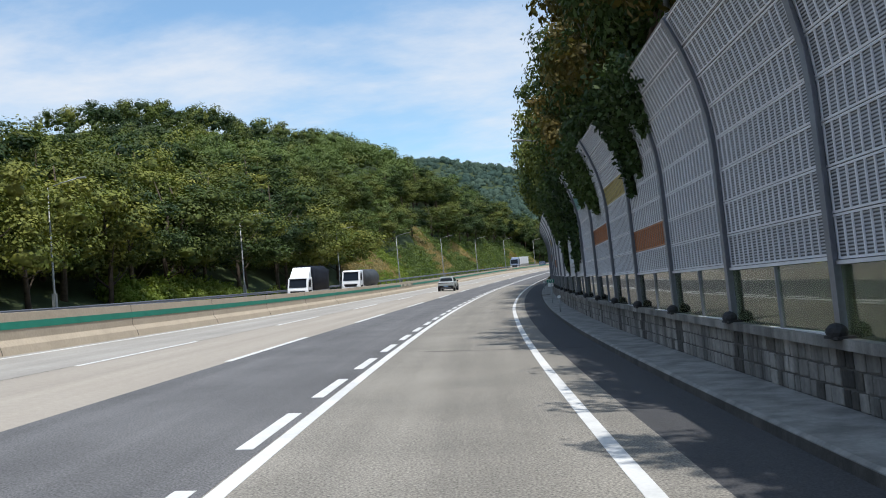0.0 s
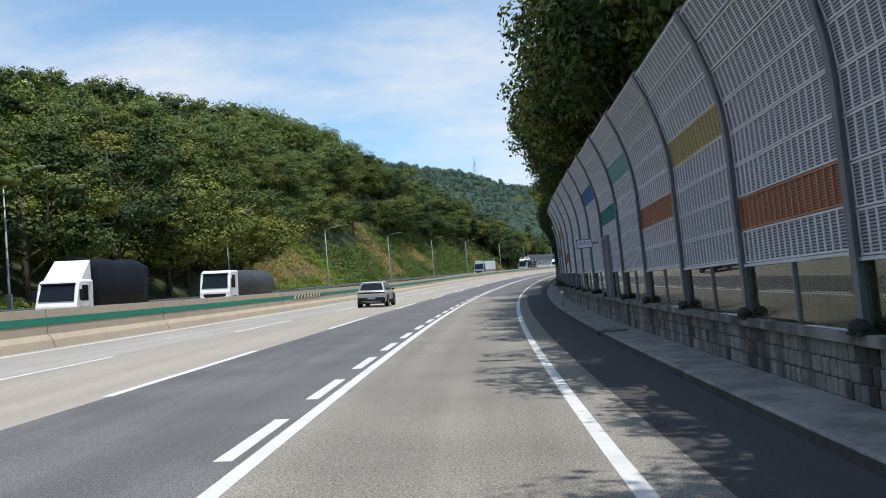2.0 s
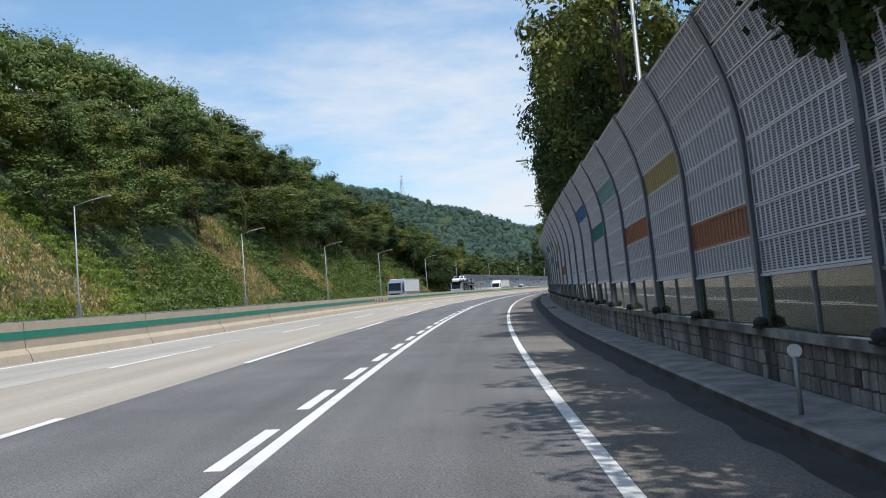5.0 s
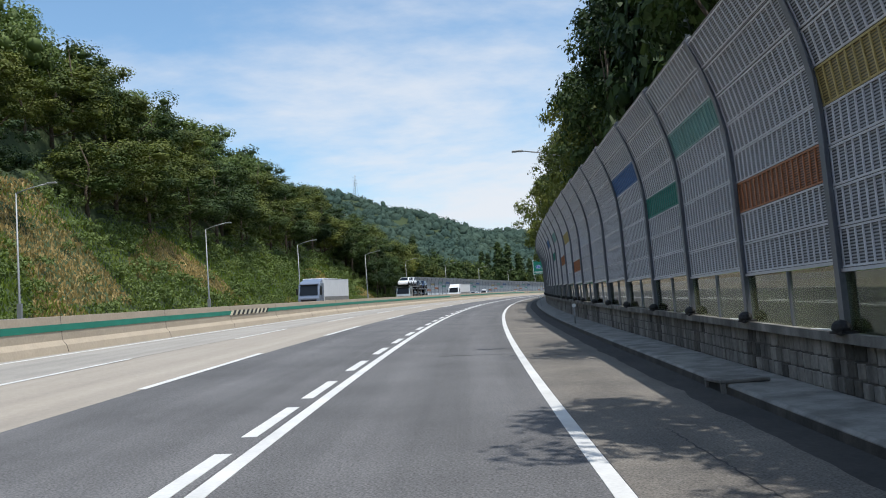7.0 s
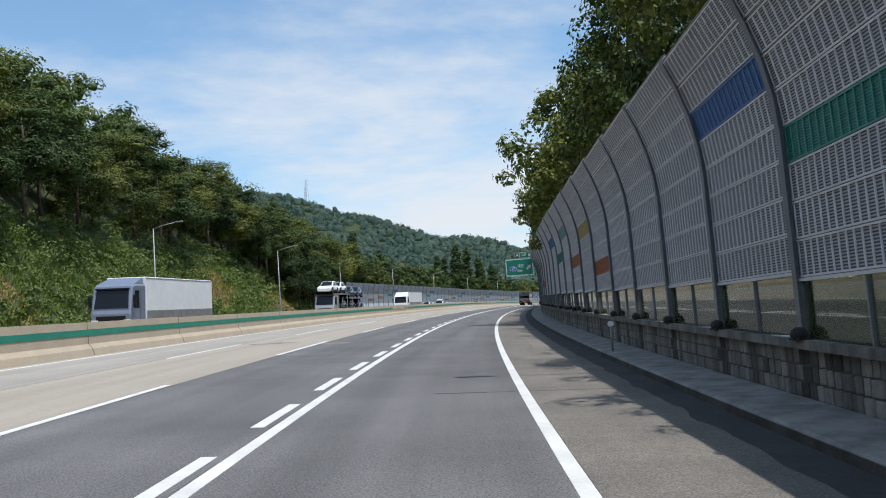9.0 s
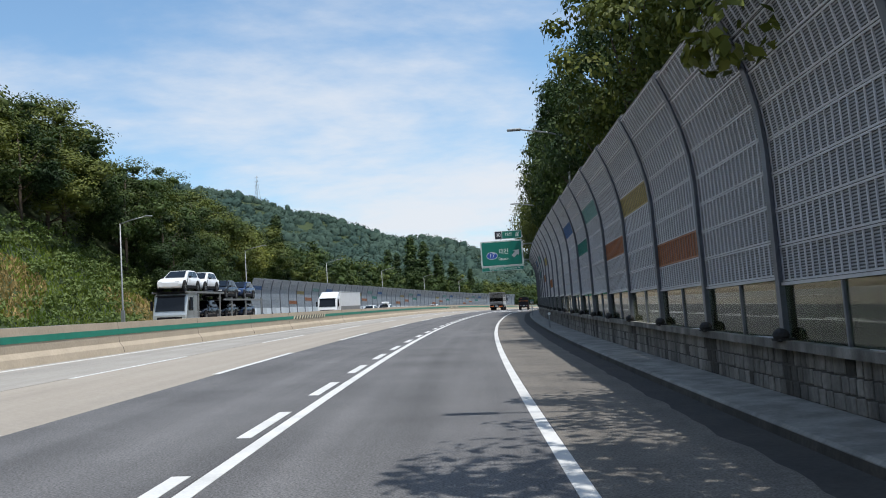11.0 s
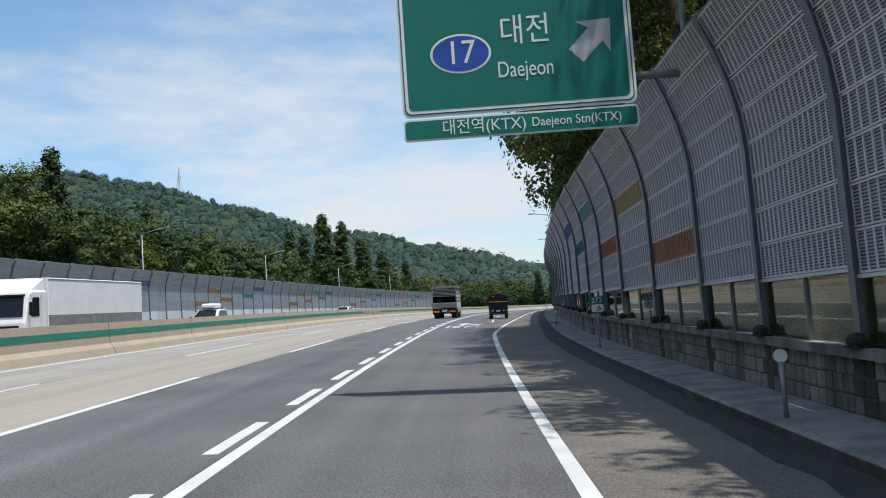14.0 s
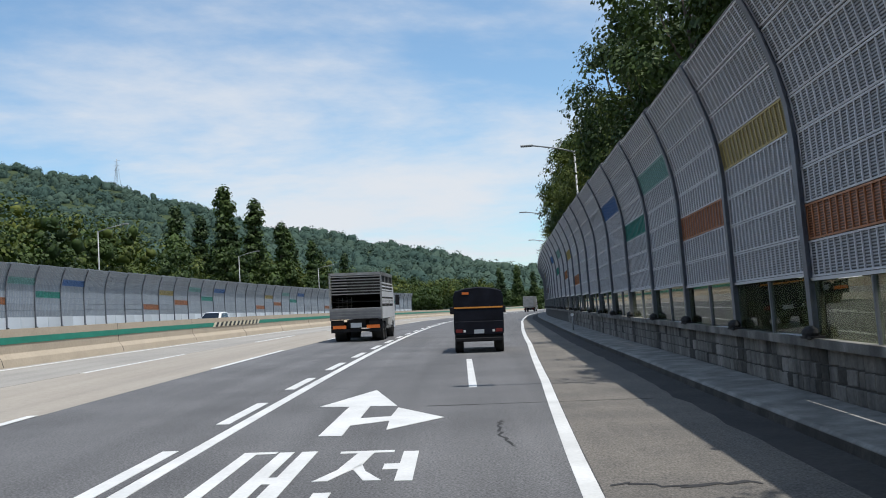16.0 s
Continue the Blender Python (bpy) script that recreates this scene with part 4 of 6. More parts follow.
def right_trees():
    r = random.Random(11)
    s = 20.0
    while s < 600:
        f = r.uniform(0.75, 1.0) * (0.72 if 118 < s < 200 else 1.0)
        d = bar_d(s) + 1.3 + 4.3 * f + r.uniform(0.0, 2.5) + (1.2 if 196 < s < 352 or s > 386 else 0.0)
        if not 190 < s < 240:
            plant(ROAD_KINDS[r.randrange(2)], upright(s, d, hill(s, 9) - 0.2, r.uniform(0, 6.28)), (f, f, f * r.uniform(0.9, 1.2)), "trees behind the noise barrier")
        s += 3.9 * r.uniform(0.7, 1.5)
    s = 22.0
    while s < 600:
        near, far_droop, tall, shade = 70 < s < 110, 361 < s < 384, 353 < s < 361, 330 < s < 353
        if s < 139 or near or far_droop or tall or shade:
            f = r.uniform(0.92, 1.1)
            w = f * (1.02 if near else 0.98 if far_droop else 0.88 if tall else 0.85)
            d = bar_d(s) + (1.75 if near else 1.75 if far_droop else 2.15 if tall else 3.3 if shade else r.uniform(1.3, 2.5))
            plant(DROOP_KIND if far_droop else RUSTY_KIND if s < 64 and r.random() < 0.6 else HIGH_KINDS[r.randrange(2)], upright(s, d, hill(s, 9) - 0.2, r.uniform(0, 6.28)), (w, w, f * (1.18 if tall else 1.08 if shade else 1.0)), "trees behind the noise barrier")
        elif s > 206 and r.random() < 0.8 or 150 < s < 178 or 184 < s < 192:
            f = r.uniform(0.78, 0.98)
            plant(HIGH_KINDS[r.randrange(2)], upright(s, bar_d(s) + (r.uniform(0.9, 1.7) if s < 178 else r.uniform(1.5, 3.0)) + (0.2 if 296 < s < 330 else 1.0 if s > 258 else 0.0), hill(s, 9) - 0.2, r.uniform(0, 6.28)), (f * 0.85, f * 0.85, f), "trees behind the noise barrier")
        s += (2.7 if near else 3.7) * r.uniform(0.75, 1.4)
    # trees out of view, placed for the shadows they cast on the lane
    for s, f in ((5, 0.95), (10.5, 0.95), (15, 0.9), (20, 0.95), (26, 0.94)):
        plant(HIGH_KINDS[0], upright(s, bar_d(s) + 1.75, hill(s, 9) - 0.2, s), (f * 0.82, f * 0.82, f), "trees behind the noise barrier")
    for s, off, f in ((270, 1.0, 1.0), (276, 1.2, 0.8)):
        plant(LOCUST_KIND, upright(s, bar_d(s) + off, hill(s, 9) - 0.2, s), (f, f, f), "trees behind the noise barrier")
    for s, d, f in ((196, 7.8, 0.9), (201, 7.6, 0.98), (206, 7.7, 0.85), (211, 7.6, 0.9), (217, 7.5, 0.75)):
        plant(CONIFER, upright(s, d, hill(s, 9) - 0.2, s), (f * 0.62, f * 0.62, f), "trees behind the noise barrier")


right_trees()
places = []
r_b = random.Random(3)
for s in np.arange(0, 560, 1.3):
    for off in (1.2, 2.4, 3.8):
        if 184 < s < 242:
            continue
        places.append((tuple(at(s + r_b.uniform(-0.6, 0.6), bar_d(s) + 0.45 + off + r_b.uniform(-0.3, 0.3), -0.8)), r_b.uniform(0.7, 1.2), r_b.uniform(1.4, 2.9)))
canopy("barrier_undergrowth", "green undergrowth behind the glass of the noise barrier", places, 26, 0.2, M["leaf"], dense=False)
places = []
for s in np.arange(184, 242, 0.7):
    for off in (0.75, 1.5, 2.3, 3.1):
        places.append((tuple(at(s + r_b.uniform(-0.4, 0.4), bar_d(s) + 0.3 + off + r_b.uniform(-0.2, 0.2), -0.6)), r_b.uniform(0.5, 0.8), 1.5 + 0.55 * off + r_b.uniform(0, 0.5)))
canopy("barrier_brush", "sunlit yellow-green brush behind the glass of the noise barrier", places, 60, 0.13, M["leaf_brush"], dense=False)
green, duller = [], []
for s in np.arange(172, 380, 1.25):
    for u in np.arange(0.5, hill_clear(s) + 5.5, 1.25):
        uu, s2 = u + r_b.uniform(-0.6, 0.6), s + r_b.uniform(-0.6, 0.6)
        bare = noise.noise((s * 0.06, uu * 0.14, 4.0)) + (0.45 * smooth(1.5, 4, uu) if s < 203 else 0.5 if 244 < s < 257 and uu > 1.5 else -0.1)
        if bare < 0.16 or r_b.random() < 0.12:
            tall = 0.9 if s < 214 else 1.5
            (green if s < 210 else duller).append((tuple(at(s2, -33 - uu, hill(s2, -33 - uu) - 0.15)), r_b.uniform(0.7, 1.4), r_b.uniform(0.6, 1.7) * tall * (0.7 + 1.6 * max(0.0, noise.noise((s * 0.17, uu * 0.35, 8.0))))))
canopy("slope_brush", "bright green brush on the road cutting", green, 90, 0.13, M["leaf_brush"], dense=False)
canopy("slope_shrubs", "mid-green shrubs on the road cutting", duller, 90, 0.14, M["leaf_young"], dense=False)


def grass(name, label, material, keep, n, tall):
    """Blades set upright in the slope, all in one mesh."""
    r = np.random.default_rng(31)
    v = []
    while len(v) < n * 4:
        s = r.uniform(172, 368)
        u = r.uniform(0.2, hill_clear(s) + 4)
        if not keep(noise.noise((s * 0.06, u * 0.14, 4.0)) + (0.45 * smooth(1.5, 4, u) if s < 203 else 0.5 if 244 < s < 257 and u > 1.5 else -0.1)):
            continue
        h, w, a = tall * r.uniform(0.4, 1.3), r.uniform(0.06, 0.13), r.uniform(0, math.pi)
        b = np.array(at(s, -33 - u, hill(s, -33 - u) - 0.05))
        x, lean_to = np.array([math.cos(a) * w, math.sin(a) * w, 0]), np.array([r.normal(0, 0.3) * h, r.normal(0, 0.3) * h, h])
        v += [b - x, b + x, b + x * 0.4 + lean_to, b - x * 0.4 + lean_to]
    tagged(new(name, cards_mesh(name, np.array(v), material)), label, "grass", kind="stuff")


grass("slope_grass", "dry tan grass on the road cutting", M["leaf_dry"], lambda q: q > 0.1, 30000, 0.30)
grass("green_grass", "rough green grass on the road cutting", M["leaf_brush"], lambda q: q < 0.3, 26000, 0.4)
places = []
for s in np.concatenate([np.arange(83, 111, 0.22), np.arange(113, 172, 4.0)]):
    u = r_b.uniform(0, 5.5)
    places.append((tuple(at(s + r_b.uniform(-0.5, 0.5), -31.8 - u, -0.3)), r_b.uniform(0.8, 1.6), 0.9 + (0.75 * u if s < 112 else 0.2 * u) + r_b.uniform(0, 0.8)))
canopy("verge_bushes", "leafy green kudzu bushes on the far verge", places, 170, 0.12, M["leaf_brush"])

for s, d, k, f in ((364, -34.2, 2, 0.8), (369, -33.9, 2, 0.9), (374, -34.0, 2, 0.75), (379, -34.6, 2, 0.8), (366, -36, 2, 1.05), (371, -35.5, 2, 1.0), (376, -36.5, 0, 1.05), (380, -38, 2, 1.1), (363, -39, 2, 1.1), (386, -37.5, 0, 1.2), (391, -37, 1, 1.2), (396, -38.5, 0, 1.15)):
    plant(HILL_KINDS[k], upright(s, d, hill(s, d) - 0.25, s), (f * 0.95, f * 0.95, f), "hillside trees")

# ---- things along the road ----
M.update(
    cab_blue=mat("silver_blue_cab_paint", (0.24, 0.28, 0.36), 0.25, 0.3, var=0.05),
    dark_paint=mat("black_car_paint", (0.012, 0.013, 0.016), 0.2, var=0.05, spec=0.6),
    blue_paint=mat("blue_car_paint", (0.018, 0.035, 0.09), 0.2, var=0.05, spec=0.6),
    white_paint=mat("white_truck_paint", (0.82, 0.83, 0.84), 0.35, var=0.04, scale=1.5),
    silver=mat("silver_car_paint", (0.50, 0.53, 0.53), 0.28, 0.45, var=0.03),
    black_cloth=mat("black_tarpaulin", (0.010, 0.012, 0.020), 0.7, var=0.25, scale=2.5, bump=0.5, bump_scale=5, spec=0.15),
    grey_cloth=mat("dark_grey_tarpaulin", (0.05, 0.055, 0.06), 0.65, var=0.25, scale=2.0, bump=0.8, bump_scale=5),
    car_glass=mat("dark_car_glass", (0.008, 0.010, 0.013), 0.08, var=0.02, spec=0.35),
    trim_black=mat("black_plastic_trim", (0.014, 0.014, 0.016), 0.75, spec=0.2),
    tyre=mat("tyre_rubber", (0.018, 0.018, 0.018), 0.85, var=0.1),
    alloy=mat("wheel_alloy", (0.35, 0.35, 0.36), 0.35, 0.8),
    dark_lens=mat("dark_tail_lens", (0.05, 0.012, 0.012), 0.2),
    red_lens=mat("red_tail_lens", (0.16, 0.012, 0.010), 0.3),
    orange_lens=mat("orange_tail_lens", (0.75, 0.18, 0.03), 0.3),
    lamp_lens=mat("clear_lamp_lens", (0.75, 0.76, 0.76), 0.15),
    plate=mat("number_plate", (0.42, 0.46, 0.50), 0.5),
    plate_blue=mat("blue_number_plate", (0.25, 0.36, 0.55), 0.5),
    bar_dark=mat("dark_lettering", (0.04, 0.04, 0.05), 0.6),
    alu=mat("weathered_cage_aluminium", (0.33, 0.33, 0.32), 0.5, 0.5, var=0.15, scale=2),
    inside_shade=mat("cage_inside_shade", (0.03, 0.028, 0.025), 0.9),
    grey_plank=mat("grey_tailgate_plank", (0.24, 0.24, 0.25), 0.6, 0.3, var=0.12),
    orange_band=mat("orange_reflective_band", (0.75, 0.30, 0.05), 0.45),
    sign_green=mat("sign_green_sheeting", (0.0, 0.17, 0.12), 0.4, var=0.04),
    sign_white=mat("sign_white_sheeting", (0.80, 0.82, 0.80), 0.45, var=0.03),
    sign_blue=mat("sign_blue_sheeting", (0.02, 0.08, 0.42), 0.4),
    sign_black=mat("sign_black_sheeting", (0.02, 0.025, 0.035), 0.4),
    door_grey=mat("dark_grey_door_paint", (0.10, 0.105, 0.12), 0.5, 0.2),
    stain=mat("oily_stain", (0.15, 0.138, 0.118), 0.8, var=0.3, scale=3.0, color2=(0.24, 0.215, 0.18)),
    crack=mat("dark_joint_filler", (0.035, 0.034, 0.034), 0.8),
)


def quad_strip(bm, pts, z0, z1, mi=0):
    """A flat plate from a polygon in x, y."""
    a = [bm.verts.new((x, y, z0)) for x, y in pts]
    b = [bm.verts.new((x, y, z1)) for x, y in pts]
    bm.faces.new(b), bm.faces.new(list(reversed(a)))
    for i in range(len(pts)):
        j = (i + 1) % len(pts)
        bm.faces.new((a[i], a[j], b[j], b[i]))


def road_paint(name, label, polys, s0):
    t = thing(name, label, "road marking", laid(s0, 0.0))
    for pts in polys:
        bm = bmesh.new()
        quad_strip(bm, [(d, s - s0) for d, s in pts], 0.002, 0.007)
        part("stroke", bm, M["paint"], t)


rect = lambda d0, d1, s0, s1: [(d0, s0), (d1, s0), (d1, s1), (d0, s1)]
road_paint("road_arrow", "white painted straight-on and turn arrow on asphalt", [[(-0.4, 400.06), (0.15, 397.25), (-0.27, 397.35), (-0.27, 395.8), (0.15, 395.92), (0.18, 397.01), (0.89, 395.6), (0.19, 394.5),
           (0.16, 395.42), (-0.32, 395.04), (-0.31, 394.07), (-0.6, 394.12), (-0.59, 397.33), (-1.06, 397.48)]], 397.0)
road_paint("road_lettering", "white painted city name on the exit lane", [
    rect(-1.23, -1.08, 389.66, 392.98), rect(-1.08, -0.87, 392.84, 392.98), rect(-1.08, -0.87, 389.66, 389.80),
    rect(-0.84, -0.68, 389.68, 392.92), rect(-0.60, -0.43, 389.68, 392.92), rect(-0.68, -0.60, 391.1, 391.42),
    rect(-0.17, 0.40, 392.70, 392.84), [(0.02, 392.70), (0.19, 392.70), (0.13, 391.9), (0.0, 391.5), (-0.10, 391.15), (-0.24, 391.15), (-0.08, 391.7)],
    [(0.06, 391.75), (0.12, 392.05), (0.20, 391.6), (0.38, 391.12), (0.22, 391.12)],
    rect(0.50, 0.66, 391.06, 392.73), rect(0.35, 0.50, 391.66, 391.98),
    rect(-0.15, 0.0, 389.70, 390.62), rect(-0.15, 0.62, 389.55, 389.70)], 391.3)
def crack(name, label, pts, w, category="crack", material=None):
    """A thin ragged band along (d, s) points, a little above the road."""
    r = random.Random(int(pts[0][1]))
    vs, fs = [], []
    for (d0, s0), (d1, s1) in zip(pts, pts[1:]):
        n = max(3, int(math.hypot(d1 - d0, s1 - s0) / 0.12))
        for i in range(n + 1):
            q = i / n
            d, s, e = d0 + (d1 - d0) * q + r.uniform(-1, 1) * w * 0.7, s0 + (s1 - s0) * q + r.uniform(-1, 1) * w * 0.7, w * r.uniform(0.35, 1.0)
            nx, ny = (s1 - s0), -(d1 - d0)
            k = e / 2 / (math.hypot(nx, ny) + 1e-6)
            vs += [at(s - ny * k, d - nx * k, 0.004), at(s + ny * k, d + nx * k, 0.004)]
            if i:
                b = len(vs)
                fs.append((b - 4, b - 3, b - 1, b - 2))
    tagged(new(name, mesh(name, vs, fs, material or M["crack"])), label, category)


for pts, w in ((((1.62, 395.1), (1.55, 394.0), (1.66, 392.8)), 0.05), (((2.3, 390.6), (2.9, 390.45), (3.5, 390.5)), 0.11), (((2.5, 389.7), (3.1, 389.9), (3.9, 389.6)), 0.05), (((2.2, 243.0), (2.5, 246.0), (2.4, 249.5)), 0.03), (((2.4, 318.0), (2.8, 321.5), (2.6, 325.0)), 0.03),
               (((2.1, 172.0), (2.6, 174.5), (2.5, 178.0)), 0.03), (((2.7, 98.0), (3.0, 99.2)), 0.06), (((2.9, 104.6), (3.2, 105.3)), 0.07)):
    crack("road_crack", "dark crack in the asphalt", pts, w)
for pts, w in ((((-5.4, 252.9), (-4.5, 253.5)), 0.9), (((-8.3, 254.6), (-7.2, 255.4)), 0.9), (((-3.2, 256.6), (-2.6, 256.8)), 0.4)):
    crack("road_stain", "dark oily stain on the road", pts, w, "stain", M["stain"])
tagged(new("slab_seam", strip("slab_seam", S0, S1, [(-9.165, 0.0), (-9.165, 0.003), (-9.13, 0.003), (-9.13, 0.0)], M["stain"])), "dark seam between the concrete lanes", "seam", kind="structure")
for s, d0, d1 in ((23.2, -1.1, 0.0), (108.1, -1.2, 0.1), (190.7, -0.4, 0.6), (231.4, 0.0, 0.9), (315.1, -0.1, 0.8), (397.1, 0.6, 1.4)):
    bm = bmesh.new()
    box(bm, d0, -0.03, 0.001, d1, 0.05, 0.003)
    box(bm, d1, -0.008, 0.001, edge_d(s) + 1.5, 0.012, 0.003)
    ob = new("pavement_joint", to_mesh("pavement_joint", bm, M["crack"]))
    ob.matrix_world = laid(s, 0)
    tagged(ob, "dark sealed joint across the asphalt", "pavement joint", "pavement joints")


# guardrail on the far verge
def guardrail():
    sec = [(-29.75, 0.62), (-29.70, 0.66), (-29.76, 0.72), (-29.76, 0.78), (-29.70, 0.84), (-29.75, 0.90), (-29.79, 0.90), (-29.79, 0.62)]
    t = thing("guardrail", "grey galvanised steel guardrail on the far verge", "guardrail", Matrix())
    part("beam", strip("beam", -40, 360, sec, M["steel"]), None, t)
    me = box_mesh("guard_post", M["steel"], -0.06, -0.06, -0.3, 0.06, 0.06, 0.88)
    for s in np.arange(-40, 360, 4.0):
        o = part("guard_post", me, None, t)
        o.matrix_local = upright(s, -29.86)


guardrail()


# street lamps
def lamp_parts():
    bm = bmesh.new()
    tube(bm, [(0, 0, 0), (0, 0, 1.2), (0, 0, 9.4)], [0.10, 0.085, 0.05], 10)
    pole = to_mesh("pole", bm, M["lamp_steel"])
    bm = bmesh.new()
    tube(bm, [(0, 0, 9.35), (0.9, 0, 9.62), (2.2, 0, 9.85)], [0.045, 0.04, 0.035], 8)
    arm = to_mesh("arm", bm, M["lamp_steel"])
    bm = bmesh.new()
    box(bm, 2.1, -0.12, 9.80, 2.75, 0.12, 9.90)
    head = to_mesh("lamp_head", bm, M["lamp_steel"], bevel=0.03)
    cabinet = box_mesh("junction_box", M["lamp_steel"], -0.14, -0.12, 0.5, 0.14, 0.12, 2.2)
    return pole, arm, head, cabinet


LAMP = lamp_parts()


def street_lamp(s, d, turn, z, f, label, group):
    t = thing("street_lamp", label, "street lamp", upright(s, d, z, turn) @ Matrix.Diagonal((f, f, f, 1)), group)
    for n, me in zip(("pole", "arm", "lamp_head", "junction_box"), LAMP):
        part(n, me, None, t)


for s in (26, 65, 106.6, 148.9, 189.4, 229.5, 266.8, 302.2, 343, 384, 425, 466, 507, 548):
    street_lamp(s, -30.6 if s < 360 else -32.6, 0.0, -0.4, 1.04, "grey steel street lamp on the far verge", "far street lamps")
for s in (22, 64, 106, 148, 190, 232, 274, 315, 356, 398, 440, 482, 524, 566):
    street_lamp(s, bar_d(s) + 1.1, math.pi, -0.5, 1.16, "grey steel street lamp behind the noise barrier", "street lamps")


# delineators and kilometre posts
def delineator_meshes():
    bm = bmesh.new()
    tube(bm, [(0, 0, 0), (0, 0, 0.62)], 0.028, 8)
    post = to_mesh("post", bm, M["lamp_steel"])
    bm = bmesh.new()
    tube(bm, [(0, -0.02, 0.68), (0, 0.02, 0.68)], 0.075, 14)
    return post, to_mesh("reflector", bm, M["sign_white"])


DELIN = delineator_meshes()
for s in (42.4, 92.6, 130, 204.5, 239.3, 310.8, 345.5, 382.0, 425):
    t = thing("delineator", "grey delineator post with a round white reflector", "delineator", upright(s, bar_d(s) - 0.78, 0.145), "delineators")
    part("post", DELIN[0], None, t)
    part("reflector", DELIN[1], None, t, "round white reflector")


def text_mesh(body, size, material, depth=0.004):
    cu = bpy.data.curves.new("lettering", "FONT")
    cu.body, cu.size, cu.extrude, cu.align_x, cu.align_y = body, size, depth, "CENTER", "CENTER"
    ob = bpy.data.objects.new("lettering", cu)
    scene.collection.objects.link(ob)
    me = bpy.data.meshes.new_from_object(ob.evaluated_get(bpy.context.evaluated_depsgraph_get()))
    bpy.data.objects.remove(ob)
    me.materials.clear()
    me.materials.append(material)
    return me


FACE = Matrix.Rotation(math.pi / 2, 4, "X")


def letter(t, body, x, z, size, material, sx=1.0, y=-0.02):
    o = part("lettering", text_mesh(body, size, material), None, t)
    o.matrix_local = Matrix.Translation((x, y, z)) @ FACE @ Matrix.Diagonal((sx, 1, 1, 1))
    return o


def rounded_plate(name, w, h, r, y0, y1, material, parent, x=0.0, z=0.0, label=""):
    bm = bmesh.new()
    pts = []
    for cx, cz, a0 in ((w / 2 - r, h / 2 - r, 0), (-w / 2 + r, h / 2 - r, 90), (-w / 2 + r, -h / 2 + r, 180), (w / 2 - r, -h / 2 + r, 270)):
        for k in range(5):
            a = radians(a0 + k * 22.5)
            pts.append((x + cx + r * math.cos(a), z + cz + r * math.sin(a)))
    a = [bm.verts.new((px, y0, pz)) for px, pz in pts]
    b = [bm.verts.new((px, y1, pz)) for px, pz in pts]
    bm.faces.new(a), bm.faces.new(list(reversed(b)))
    for i in range(len(pts)):
        j = (i + 1) % len(pts)
        bm.faces.new((a[i], b[i], b[j], a[j]))
    return part(name, bm, material, parent, label)


def km_post(s, d, number):
    t = thing("kilometre_post", "green and white kilometre sign on a thin steel post", "distance sign", upright(s, d, 0.15), "kilometre posts")
    bm = bmesh.new()
    tube(bm, [(0, 0.02, 0), (0, 0.02, 1.0)], 0.022, 8)
    part("post", bm, M["lamp_steel"], t)
    rounded_plate("upper_plate", 0.42, 0.20, 0.03, -0.012, 0.004, M["sign_green"], t, 0, 1.27)
    rounded_plate("lower_plate", 0.30, 0.20, 0.03, -0.012, 0.004, M["sign_white"], t, 0, 1.065)
    letter(t, "272", 0, 1.27, 0.20, M["sign_white"], y=-0.016)
    letter(t, number, 0.03, 1.065, 0.21, M["bar_dark"], y=-0.016)


km_post(55.0, 3.62, ".9")
km_post(360.85, 4.2, ".6")


